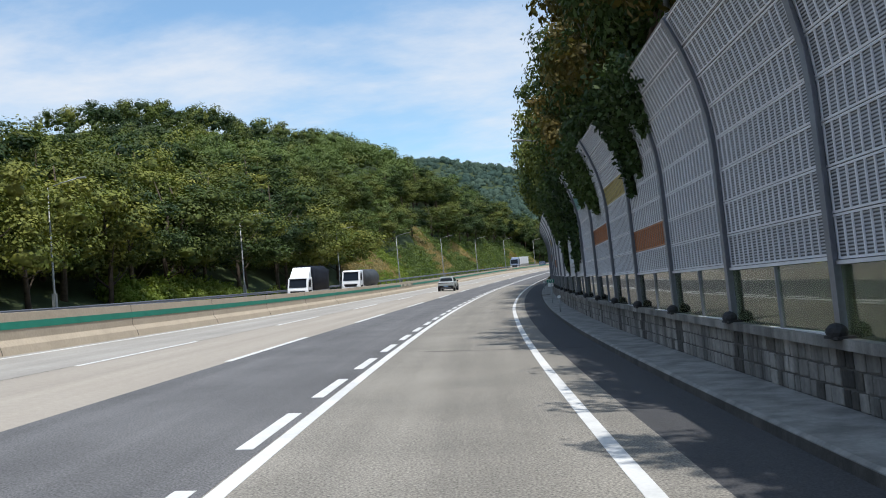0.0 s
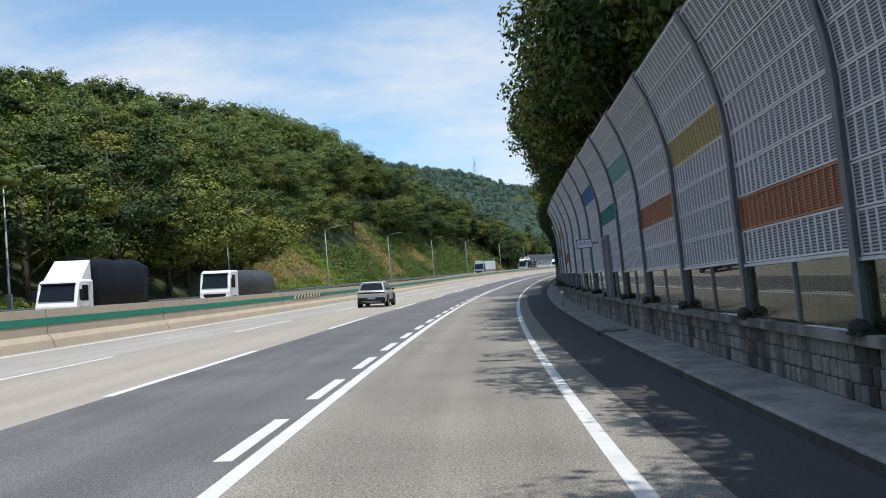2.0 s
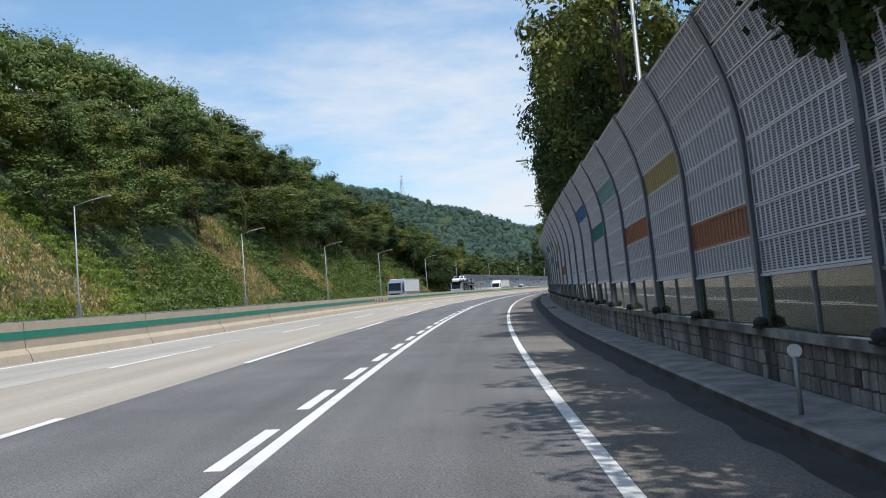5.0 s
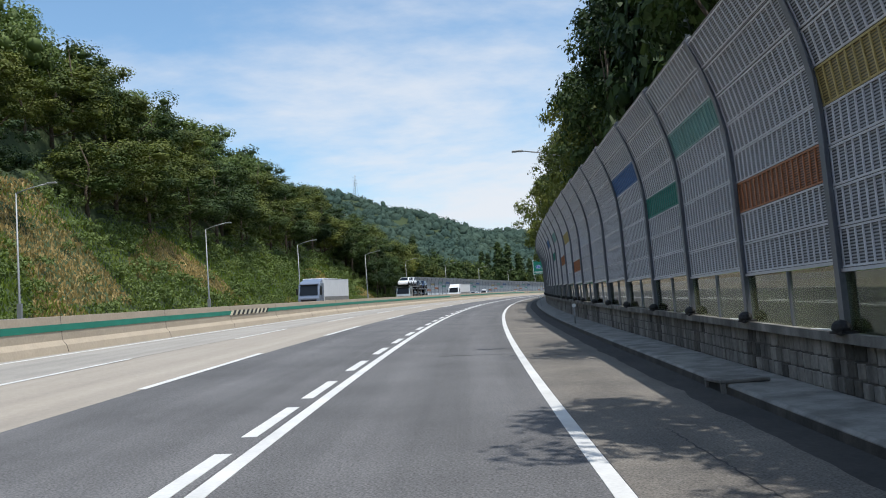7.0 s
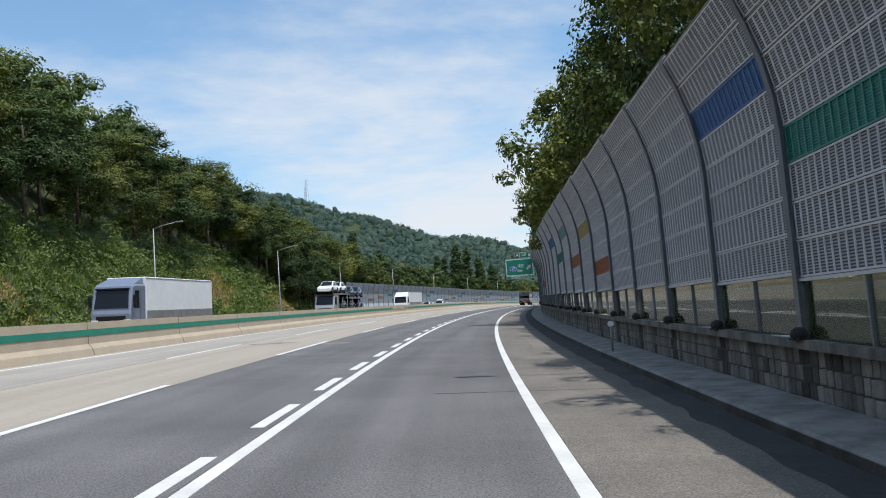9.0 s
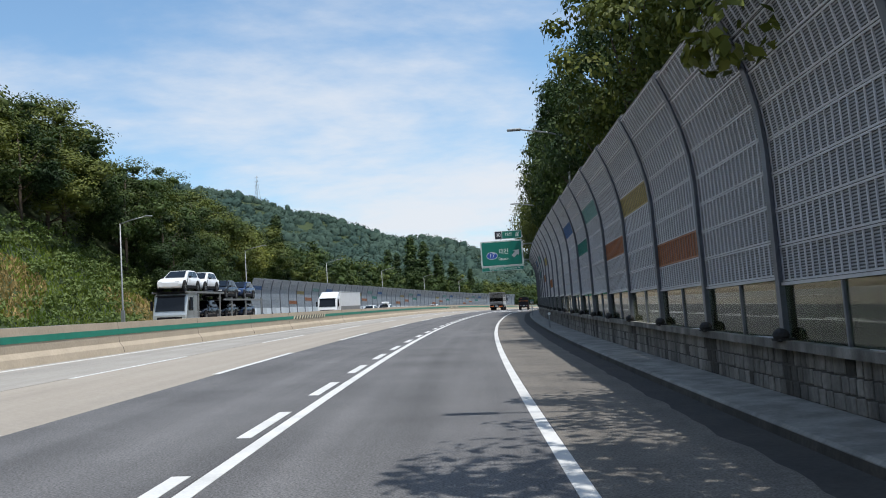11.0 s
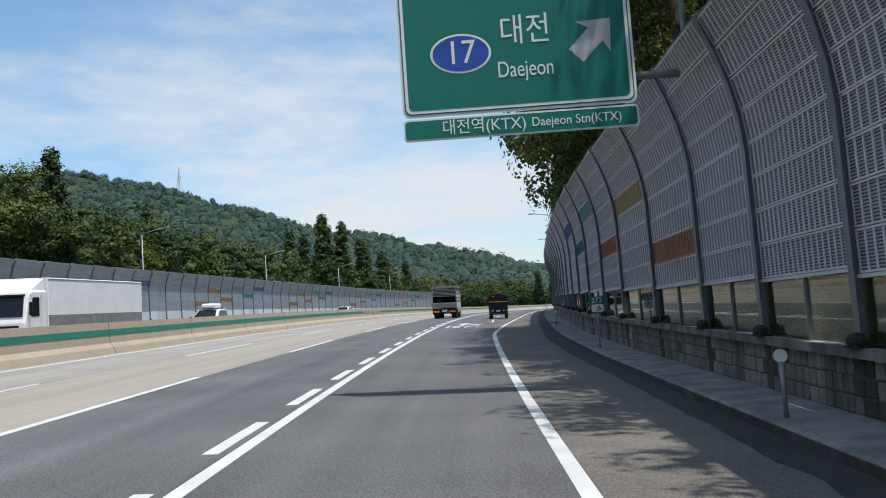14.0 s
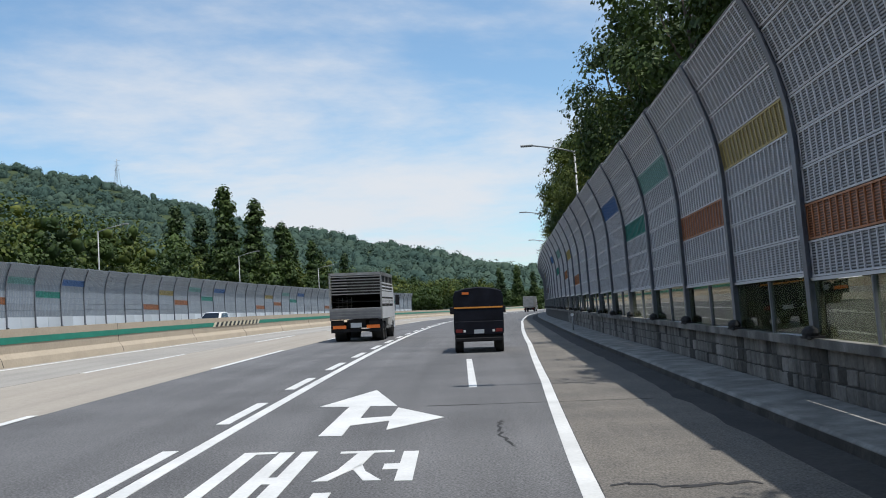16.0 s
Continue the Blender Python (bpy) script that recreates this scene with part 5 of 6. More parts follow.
# exit sign on its cantilever
def exit_sign():
    t = thing("exit_sign", "green overhead exit sign on a cantilever arm", "road sign", upright(350.1, 1.84, 0.0))
    zc = 5.78
    rounded_plate("board", 3.82, 2.34, 0.12, 0.0, 0.03, M["sign_white"], t, 0, zc)
    rounded_plate("face", 3.74, 2.26, 0.10, -0.008, -0.001, M["sign_green"], t, 0, zc, "green sign face")
    rounded_plate("border", 3.70, 2.22, 0.10, -0.012, -0.009, M["sign_white"], t, 0, zc)
    rounded_plate("inner_face", 3.60, 2.12, 0.08, -0.016, -0.013, M["sign_green"], t, 0, zc)
    zt0 = zc - 0.16
    bm = bmesh.new()
    bmesh.ops.create_cone(bm, cap_ends=True, segments=36, radius1=0.5, radius2=0.5, depth=0.004, matrix=Matrix.Translation((-0.9, -0.019, zt0)) @ FACE @ Matrix.Diagonal((1, 0.66, 1, 1)))
    part("route_ring", bm, M["sign_white"], t)
    bm = bmesh.new()
    bmesh.ops.create_cone(bm, cap_ends=True, segments=36, radius1=0.46, radius2=0.46, depth=0.004, matrix=Matrix.Translation((-0.9, -0.024, zt0)) @ FACE @ Matrix.Diagonal((1, 0.64, 1, 1)))
    part("route_shield", bm, M["sign_blue"], t, "blue oval route shield")
    letter(t, "17", -0.9, zt0, 0.56, M["sign_white"], 0.9, -0.028)
    letter(t, "대전", 0.17, zt0 + 0.30, 0.54, M["sign_white"], 0.86)
    letter(t, "Daejeon", 0.14, zt0 - 0.33, 0.38, M["sign_white"], 0.72)
    bm = bmesh.new()
    a = math.radians(-45)
    shape = [(0, 0.42), (0.38, 0.0), (0.16, 0.06), (0.16, -0.42), (-0.16, -0.42), (-0.16, 0.06), (-0.38, 0.0)]
    vs = [bm.verts.new((1.27 + px * math.cos(a) - pz * math.sin(a), -0.02, zt0 + 0.12 + px * math.sin(a) + pz * math.cos(a))) for px, pz in shape]
    f = bm.faces.new(vs)
    bmesh.ops.solidify(bm, geom=[f], thickness=0.004)
    part("arrow", bm, M["sign_white"], t)
    zb = zc - 1.17 - 0.21
    rounded_plate("lower_board", 3.82, 0.36, 0.06, 0.0, 0.03, M["sign_white"], t, 0, zb)
    rounded_plate("lower_face", 3.76, 0.30, 0.05, -0.008, -0.001, M["sign_green"], t, 0, zb)
    letter(t, "대전역(KTX)", -0.60, zb, 0.27, M["sign_white"], 0.95, -0.012)
    letter(t, "Daejeon Stn(KTX)", 0.90, zb, 0.21, M["sign_white"], 0.92, -0.012)
    zt = zc + 1.17 + 0.12 + 0.37
    rounded_plate("upper_board", 2.44, 0.74, 0.08, 0.0, 0.03, M["sign_white"], t, 0.67, zt)
    rounded_plate("upper_face", 1.72, 0.66, 0.06, -0.008, -0.001, M["sign_green"], t, 0.99, zt)
    rounded_plate("number_face", 0.60, 0.66, 0.06, -0.008, -0.001, M["sign_black"], t, -0.21, zt)
    letter(t, "30", -0.21, zt, 0.46, M["sign_white"], 0.9, -0.012)
    letter(t, "대전", 0.72, zt, 0.38, M["sign_white"], 0.86, -0.012)
    for pts in ([(1.32, -0.2), (1.44, -0.2), (1.46, 0.2), (1.40, 0.2)], [(1.50, -0.2), (1.62, -0.2), (1.60, 0.02), (1.70, 0.16), (1.72, 0.2), (1.60, 0.2), (1.53, 0.06), (1.52, 0.2), (1.48, 0.2)]):
        bm = bmesh.new()
        f = bm.faces.new([bm.verts.new((px, -0.012, zt + pz)) for px, pz in pts])
        bmesh.ops.solidify(bm, geom=[f], thickness=0.003)
        part("exit_symbol", bm, M["sign_white"], t)
    px = bar_d(350) + 0.9 - 1.84
    for z in (zc - 0.7, zc + 0.75):
        bm = bmesh.new()
        tube(bm, [(-1.7, 0.16, z), (px, 0.16, z)], 0.07, 10)
        part("arm", bm, M["lamp_steel"], t)
    for x in (-1.3, 0.0, 1.3):
        part("bracket", box_mesh("bracket", M["lamp_steel"], x - 0.04, 0.032, zc - 1.1, x + 0.04, 0.09, zc + (1.8 if x >= 0 else 1.1)), None, t)
    bm = bmesh.new()
    tube(bm, [(px, 0.16, -0.5), (px, 0.16, 7.6)], [0.2, 0.15], 14)
    part("mast", bm, M["lamp_steel"], t)


exit_sign()


# emergency door in the noise barrier
def barrier_door():
    t = thing("service_door", "dark grey service door in the noise barrier", "door", upright(78.1, bar_d(78) - 0.11, 0.0))
    part("leaf", box_mesh("leaf", M["door_grey"], -0.02, -0.55, 0.95, 0.05, 0.55, 2.70), None, t)
    for y in (-0.65, 0.551):
        part("jamb", box_mesh("jamb", M["steel"], -0.05, y, 0.93, 0.06, y + 0.099, 2.80), None, t)
    part("lintel", box_mesh("lintel", M["steel"], -0.05, -0.55, 2.701, 0.06, 0.55, 2.80), None, t)
    part("handle", box_mesh("handle", M["alloy"], -0.08, -0.45, 1.62, -0.021, -0.33, 1.66), None, t, "steel handle")
    p = thing("door_sign", "small white sign with blue border and lettering by the door", "sign", upright(78.72, 3.62, 0.0))
    rounded_plate("plate", 0.50, 0.28, 0.02, -0.01, 0.01, M["sign_blue"], p, 0.0, 2.62, "blue border")
    rounded_plate("face", 0.45, 0.235, 0.015, -0.014, -0.0105, M["sign_white"], p, 0.0, 2.62)
    letter(p, "관리용", 0.0, 2.62, 0.165, M["sign_blue"], 0.85, -0.02)
    part("bracket", box_mesh("bracket", M["lamp_steel"], 0.1, 0.012, 2.58, 0.46, 0.04, 2.66), None, p)


barrier_door()


# warning stripes on the median
def median_chevrons(s0, s1):
    t = thing("warning_stripes", "black and cream diagonal warning stripes on the median", "warning stripes", Matrix(), "warning stripes")
    k, s = 0, s0
    while s < s1:
        vs = []
        for off, (lo, hi) in ((0.0, (0, 0)), (0.009, (0, 0))):
            for ds, z in ((0.0, 0.70), (0.45, 0.70), (0.95, 0.96), (0.50, 0.96)):
                d = -13.258 - (z - 0.72) * 0.109 + 0.004 + off
                vs.append(at(s + ds, d, z))
        me = mesh("stripe", vs, [(4, 5, 6, 7), (3, 2, 1, 0), (0, 1, 5, 4), (1, 2, 6, 5), (2, 3, 7, 6), (3, 0, 4, 7)], M["black_paint"] if k % 2 else M["yellow_paint"])
        part("stripe", me, None, t)
        k, s = k + 1, s + 0.45


for a, b in ((110.5, 118.5), (219, 227), (332, 343), (436, 446)):
    median_chevrons(a, b)


# ---- vehicles ----
def loft(bm, rings, mi=0, smooth_faces=False, cap=True):
    rows = [[bm.verts.new(p) for p in r] for r in rings]
    n = len(rows[0])
    for a, b in zip(rows, rows[1:]):
        for k in range(n):
            f = bm.faces.new((a[k], a[(k + 1) % n], b[(k + 1) % n], b[k]))
            f.smooth, f.material_index = smooth_faces, mi
    if cap:
        bm.faces.new(list(reversed(rows[0]))), bm.faces.new(rows[-1])


def wheel_meshes(r, w):
    bm = bmesh.new()
    prof = [(-w / 2, r * 0.62), (-w / 2, r * 0.93), (-w / 2 + 0.03, r), (w / 2 - 0.03, r), (w / 2, r * 0.93), (w / 2, r * 0.62)]
    seg = 24
    rings = [[(x, q * math.cos(2 * math.pi * k / seg), q * math.sin(2 * math.pi * k / seg)) for k in range(seg)] for x, q in prof]
    rows = [[bm.verts.new(p) for p in ring] for ring in rings]
    for a, b in zip(rows, rows[1:] + rows[:1]):
        for k in range(seg):
            bm.faces.new((a[k], a[(k + 1) % seg], b[(k + 1) % seg], b[k])).smooth = True
    tyre = to_mesh("tyre", bm, M["tyre"])
    bm = bmesh.new()
    for k in range(5):
        a = 2 * math.pi * k / 5
        box(bm, -0.02, -r * 0.10, 0.0, 0.03, r * 0.10, r * 0.60, Matrix.Translation((w * 0.36, 0, 0)) @ Matrix.Rotation(a, 4, "X"))
    bmesh.ops.create_cone(bm, cap_ends=True, segments=20, radius1=r * 0.62, radius2=r * 0.62, depth=w * 0.5, matrix=Matrix.Rotation(math.pi / 2, 4, "Y"))
    return tyre, to_mesh("rim", bm, M["alloy"])


def add_wheel(t, meshes, x, y, r, flip=False):
    w = new("wheel")
    w.parent = t
    w.matrix_local = Matrix.Translation((x, y, r)) @ (Matrix.Rotation(math.pi, 4, "Z") if flip else Matrix())
    w = w
    part("tyre", meshes[0], None, w)
    part("rim", meshes[1], None, w)


def pbox(t, name, material, *b, bevel=0.0, label=""):
    bm = bmesh.new()
    box(bm, *b)
    return part(name, bm, material, t, label, bevel=bevel)


def slab(t, name, material, quad, thick=0.012, label=""):
    """A thin plate from four corners, thickened along its normal."""
    bm = bmesh.new()
    q = [Vector(p) for p in quad]
    n = (q[1] - q[0]).cross(q[2] - q[0]).normalized() * thick
    a, b = [bm.verts.new(p) for p in q], [bm.verts.new(p + n) for p in q]
    bm.faces.new(list(reversed(a))), bm.faces.new(b)
    for i in range(4):
        j = (i + 1) % 4
        bm.faces.new((a[i], a[j], b[j], b[i]))
    return part(name, bm, material, t, label)


def suv(m, paint, label, roof_box=False, group=""):
    """A hatchback car, tail at y=0, nose at y=4.6."""
    t = thing("car", label, "car", m, group)
    hw = 0.945

    def ring(y, w, z0, z1):
        return [(-w * 0.90, y, z0), (w * 0.90, y, z0), (w * 0.985, y, z0 + 0.12), (w, y, (z0 + z1) / 2), (w * 0.965, y, z1 - 0.05), (w * 0.88, y, z1), (-w * 0.88, y, z1), (-w * 0.965, y, z1 - 0.05), (-w, y, (z0 + z1) / 2), (-w * 0.985, y, z0 + 0.12)]
    bm = bmesh.new()
    loft(bm, [ring(0.03, hw * 0.95, 0.36, 0.98), ring(0.12, hw * 0.99, 0.30, 1.04), ring(0.6, hw, 0.26, 1.06), ring(2.0, hw, 0.26, 1.05), ring(3.2, hw, 0.26, 1.03), ring(3.9, hw * 0.985, 0.26, 0.93), ring(4.4, hw * 0.93, 0.30, 0.80), ring(4.6, hw * 0.80, 0.38, 0.66)], smooth_faces=True)
    part("body", bm, paint, t)
    bm = bmesh.new()

    def gring(y, w0, w1, z0, z1):
        return [(-w0, y[0], z0), (w0, y[0], z0), (w1, y[1], z1 - 0.04), (w1 * 0.9, y[1], z1), (-w1 * 0.9, y[1], z1), (-w1, y[1], z1 - 0.04)]
    loft(bm, [gring((0.16, 0.55), 0.82, 0.68, 1.0, 1.56), gring((0.8, 0.85), 0.875, 0.71, 1.0, 1.60), gring((1.9, 1.8), 0.875, 0.72, 1.0, 1.61), gring((3.25, 2.25), 0.82, 0.70, 1.0, 1.57)], smooth_faces=False)
    part("cabin", bm, paint, t)
    slab(t, "rear_window", M["car_glass"], [(-0.76, 0.222, 1.10), (0.76, 0.222, 1.10), (0.64, 0.452, 1.43), (-0.64, 0.452, 1.43)], 0.03)
    slab(t, "windscreen", M["car_glass"], [(0.72, 3.20, 1.06), (-0.72, 3.20, 1.06), (-0.58, 2.36, 1.53), (0.58, 2.36, 1.53)], 0.03)
    for sgn in (-1, 1):
        for y0, y1, ya, yb in ((0.72, 1.62, 0.80, 1.62), (1.70, 2.90, 1.70, 2.26)):
            q = [(sgn * 0.868, y0, 1.08), (sgn * 0.868, y1, 1.08), (sgn * 0.745, yb, 1.50), (sgn * 0.745, ya, 1.50)]
            slab(t, "side_window", M["car_glass"], q if sgn > 0 else list(reversed(q)), 0.012)
        pbox(t, "mirror", M["trim_black"], sgn * 0.93, 2.72, 1.02, sgn * 1.10, 2.86, 1.16, bevel=0.03)
        pbox(t, "sill", M["trim_black"], sgn * 0.88, 0.95, 0.22, sgn * 0.962, 3.25, 0.46, bevel=0.02)
        pbox(t, "charge_flap", M["trim_black"], sgn * 0.935, 3.16, 0.60, sgn * 0.951, 3.22, 0.98)
        for y in (0.85, 3.75):
            bm = bmesh.new()
            bmesh.ops.create_cone(bm, cap_ends=True, segments=28, radius1=0.455, radius2=0.455, depth=0.10, matrix=Matrix.Translation((sgn * 0.912, y, 0.38)) @ Matrix.Rotation(math.pi / 2, 4, "Y"))
            part("wheel_arch", bm, M["trim_black"], t)
        pbox(t, "headlamp", M["lamp_lens"], sgn * 0.45, 4.42, 0.66, sgn * 0.78, 4.56, 0.76, bevel=0.02)
    pbox(t, "tail_light", M["trim_black"], -0.86, -0.005, 0.865, 0.86, 0.10, 0.965, bevel=0.01, label="dark full-width tail light")
    pbox(t, "tail_lens", M["dark_lens"], -0.80, -0.012, 0.90, 0.80, -0.004, 0.94)
    pbox(t, "tailgate_edge", paint, -0.84, -0.02, 0.815, 0.84, 0.06, 0.86, bevel=0.015)
    pbox(t, "bumper", M["trim_black"], -0.875, -0.02, 0.22, 0.875, 0.20, 0.63, bevel=0.04, label="dark rear bumper")
    slab(t, "bumper_trim", M["alloy"], [(-0.66, -0.032, 0.30), (0.66, -0.032, 0.30), (0.54, -0.032, 0.40), (-0.54, -0.032, 0.40)], 0.02)
    pbox(t, "diffuser", M["trim_black"], -0.60, -0.066, 0.325, 0.60, -0.053, 0.37)
    pbox(t, "number_plate", M["plate_blue"], -0.26, -0.035, 0.52, 0.26, -0.018, 0.62)
    pbox(t, "spoiler", paint, -0.60, 0.40, 1.515, 0.60, 0.68, 1.575, bevel=0.025)
    if roof_box:
        pbox(t, "roof_box", M["white_paint"], -0.42, 0.7, 1.66, 0.42, 2.5, 1.98, bevel=0.1, label="white roof box")
        for y in (0.95, 2.1):
            pbox(t, "roof_bar", M["trim_black"], -0.6, y, 1.60, 0.6, y + 0.08, 1.66)
    wm = wheel_meshes(0.375, 0.25)
    for y in (0.85, 3.75):
        add_wheel(t, wm, 0.86, y, 0.375)
        add_wheel(t, wm, -0.86, y, 0.375, True)
    return t


def truck(m, label, width, height, length, cab_len, cab_h, cab_mat, cargo_mat, cargo="box", axles=(), group="", cab_gap=0.12):
    """A lorry, nose at y=0 facing -y, tail at y=length."""
    t = thing("truck", label, "truck", m, group)
    hw = width / 2
    bm = bmesh.new()

    def ring(y, z0, z1, w):
        return [(-w, y, z0), (w, y, z0), (w, y, z1 - 0.1), (w * 0.93, y, z1), (-w * 0.93, y, z1), (-w, y, z1 - 0.1)]
    k = cab_h
    loft(bm, [ring(0.0, 0.42, k * 0.46, hw * 0.95), ring(0.06, 0.40, k * 0.52, hw * 0.97), ring(0.42, 0.40, k * 0.96, hw * 0.97), ring(0.7, 0.40, k, hw * 0.97), ring(cab_len, 0.5, k, hw * 0.97)])
    part("cab", bm, cab_mat, t)
    slab(t, "windscreen", M["car_glass"], [(-hw * 0.84, 0.075, k * 0.56), (hw * 0.84, 0.075, k * 0.56), (hw * 0.78, 0.37, k * 0.90), (-hw * 0.78, 0.37, k * 0.90)], 0.03)
    pbox(t, "grille", M["trim_black"], -hw * 0.72, -0.03, k * 0.30, hw * 0.72, 0.02, k * 0.42, bevel=0.01)
    pbox(t, "bumper", cab_mat, -hw, -0.08, 0.36, hw, 0.12, k * 0.27, bevel=0.03)
    for sgn in (-1, 1):
        pbox(t, "headlamp", M["lamp_lens"], sgn * hw * 0.62, -0.06, k * 0.27, sgn * hw * 0.95, 0.02, k * 0.35, bevel=0.02)
        q = [(sgn * hw * 0.975, 0.55, k * 0.56), (sgn * hw * 0.975, 1.35, k * 0.56), (sgn * hw * 0.975, 1.35, k * 0.88), (sgn * hw * 0.975, 0.7, k * 0.88)]
        slab(t, "side_window", M["car_glass"], q if sgn > 0 else list(reversed(q)), 0.01)
        pbox(t, "mirror", M["trim_black"], sgn * (hw + 0.04), 0.2, k * 0.58, sgn * (hw + 0.20), 0.32, k * 0.80, bevel=0.02)
        pbox(t, "door_line", M["trim_black"], sgn * hw * 0.972, 1.5, 0.6, sgn * hw * 0.976, 1.52, k * 0.92)
        pbox(t, "step", M["trim_black"], sgn * hw * 0.9, 0.75, 0.42, sgn * hw * 0.99, 1.5, 0.62, bevel=0.01)
        pbox(t, "fuel_tank", M["lamp_steel"], sgn * 0.62, cab_len + 0.5, 0.42, sgn * (hw - 0.06), cab_len + 1.7, 0.9, bevel=0.08)
        pbox(t, "wheel_arch", M["trim_black"], sgn * hw * 0.9, axles[0] - 0.6, 0.45, sgn * hw * 0.985, axles[0] + 0.6, 1.08, bevel=0.06)
    pbox(t, "sun_visor", M["trim_black"], -hw * 0.82, 0.22, k * 0.90, hw * 0.82, 0.40, k * 0.93, bevel=0.01)
    pbox(t, "lower_grille", M["trim_black"], -hw * 0.6, -0.095, 0.44, hw * 0.6, -0.075, k * 0.22, bevel=0.01)
    y0 = cab_len + cab_gap
    if height > cab_h + 0.25:
        bm = bmesh.new()
        w = hw * 0.9
        loft(bm, [[(-w, 0.75, k - 0.02), (w, 0.75, k - 0.02), (w, 0.8, k + 0.02), (-w, 0.8, k + 0.02)], [(-w, cab_len, k - 0.02), (w, cab_len, k - 0.02), (w * 0.95, cab_len, height - 0.05), (-w * 0.95, cab_len, height - 0.05)]])
        part("wind_deflector", bm, cab_mat, t)
    pbox(t, "chassis", M["trim_black"], -0.42, 0.8, 0.55, 0.42, length - 0.2, 0.85)
    if cargo == "box":
        bm = bmesh.new()
        box(bm, -hw, y0, 0.95, hw, length, height)
        part("cargo_box", bm, cargo_mat, t, bevel=0.03)
        for sgn in (-1, 1):
            for z in (1.0, 1.55, height - 0.08):
                pbox(t, "trim_rail", M["lamp_steel"], sgn * hw, y0, z - 0.03, sgn * (hw + 0.015), length, z + 0.03)
            pbox(t, "side_panel", M["alu"], sgn * hw, y0 + 0.05, 1.032, sgn * (hw + 0.008), length - 0.05, 1.518)
            pbox(t, "side_guard", M["lamp_steel"], sgn * (hw - 0.12), y0 + 1.6, 0.45, sgn * (hw - 0.08), length - 3.4, 0.88)
        for x in (-hw * 0.5, hw * 0.5):
            pbox(t, "rear_door", cargo_mat, x - hw * 0.47, length, 1.05, x + hw * 0.47, length + 0.02, height - 0.1)
    elif cargo == "tarp":
        bm = bmesh.new()
        n = 9
        rings = []
        r = random.Random(4)
        for i in range(n + 1):
            y = y0 + (length - y0) * i / n
            j = lambda: r.uniform(-0.05, 0.05)
            rings.append([(-hw + j() * 0.5, y, 0.95), (hw + j() * 0.5, y, 0.95), (hw + j(), y, 1.9), (hw - 0.05 + j(), y, height - 0.35 + j()), (hw * 0.55, y, height + j() * 2), (0, y, height + 0.05 + j() * 2), (-hw * 0.55, y, height + j() * 2), (-hw + 0.05 + j(), y, height - 0.35 + j()), (-hw + j(), y, 1.9)])
        loft(bm, rings, smooth_faces=True)
        part("tarpaulin", bm, cargo_mat, t, "dark tarpaulin over the load")
        pbox(t, "deck", M["lamp_steel"], -hw, y0, 0.86, hw, length, 0.97)
    elif cargo == "tank":
        bm = bmesh.new()
        seg = 20
        rings = [[(hw * 0.95 * q * math.cos(2 * math.pi * k2 / seg), y, 1.75 + (height - 1.8) * q * math.sin(2 * math.pi * k2 / seg)) for k2 in range(seg)] for y, q in ((y0, 0.8), (y0 + 0.15, 1.0), (length - 0.15, 1.0), (length, 0.8))]
        loft(bm, rings, smooth_faces=True)
        part("tank", bm, cargo_mat, t)
    wm = wheel_meshes(0.48, 0.30)
    for y in axles:
        add_wheel(t, wm, hw - 0.2, y, 0.48)
        add_wheel(t, wm, -hw + 0.2, y, 0.48, True)
    for sgn in (-1, 1):
        pbox(t, "tail_light", M["red_lens"], sgn * hw * 0.6, length - 0.05, 0.6, sgn * hw * 0.92, length + 0.03, 0.72)
    pbox(t, "rear_bumper", M["trim_black"], -hw * 0.95, length - 0.12, 0.42, hw * 0.95, length - 0.03, 0.56)
    return t


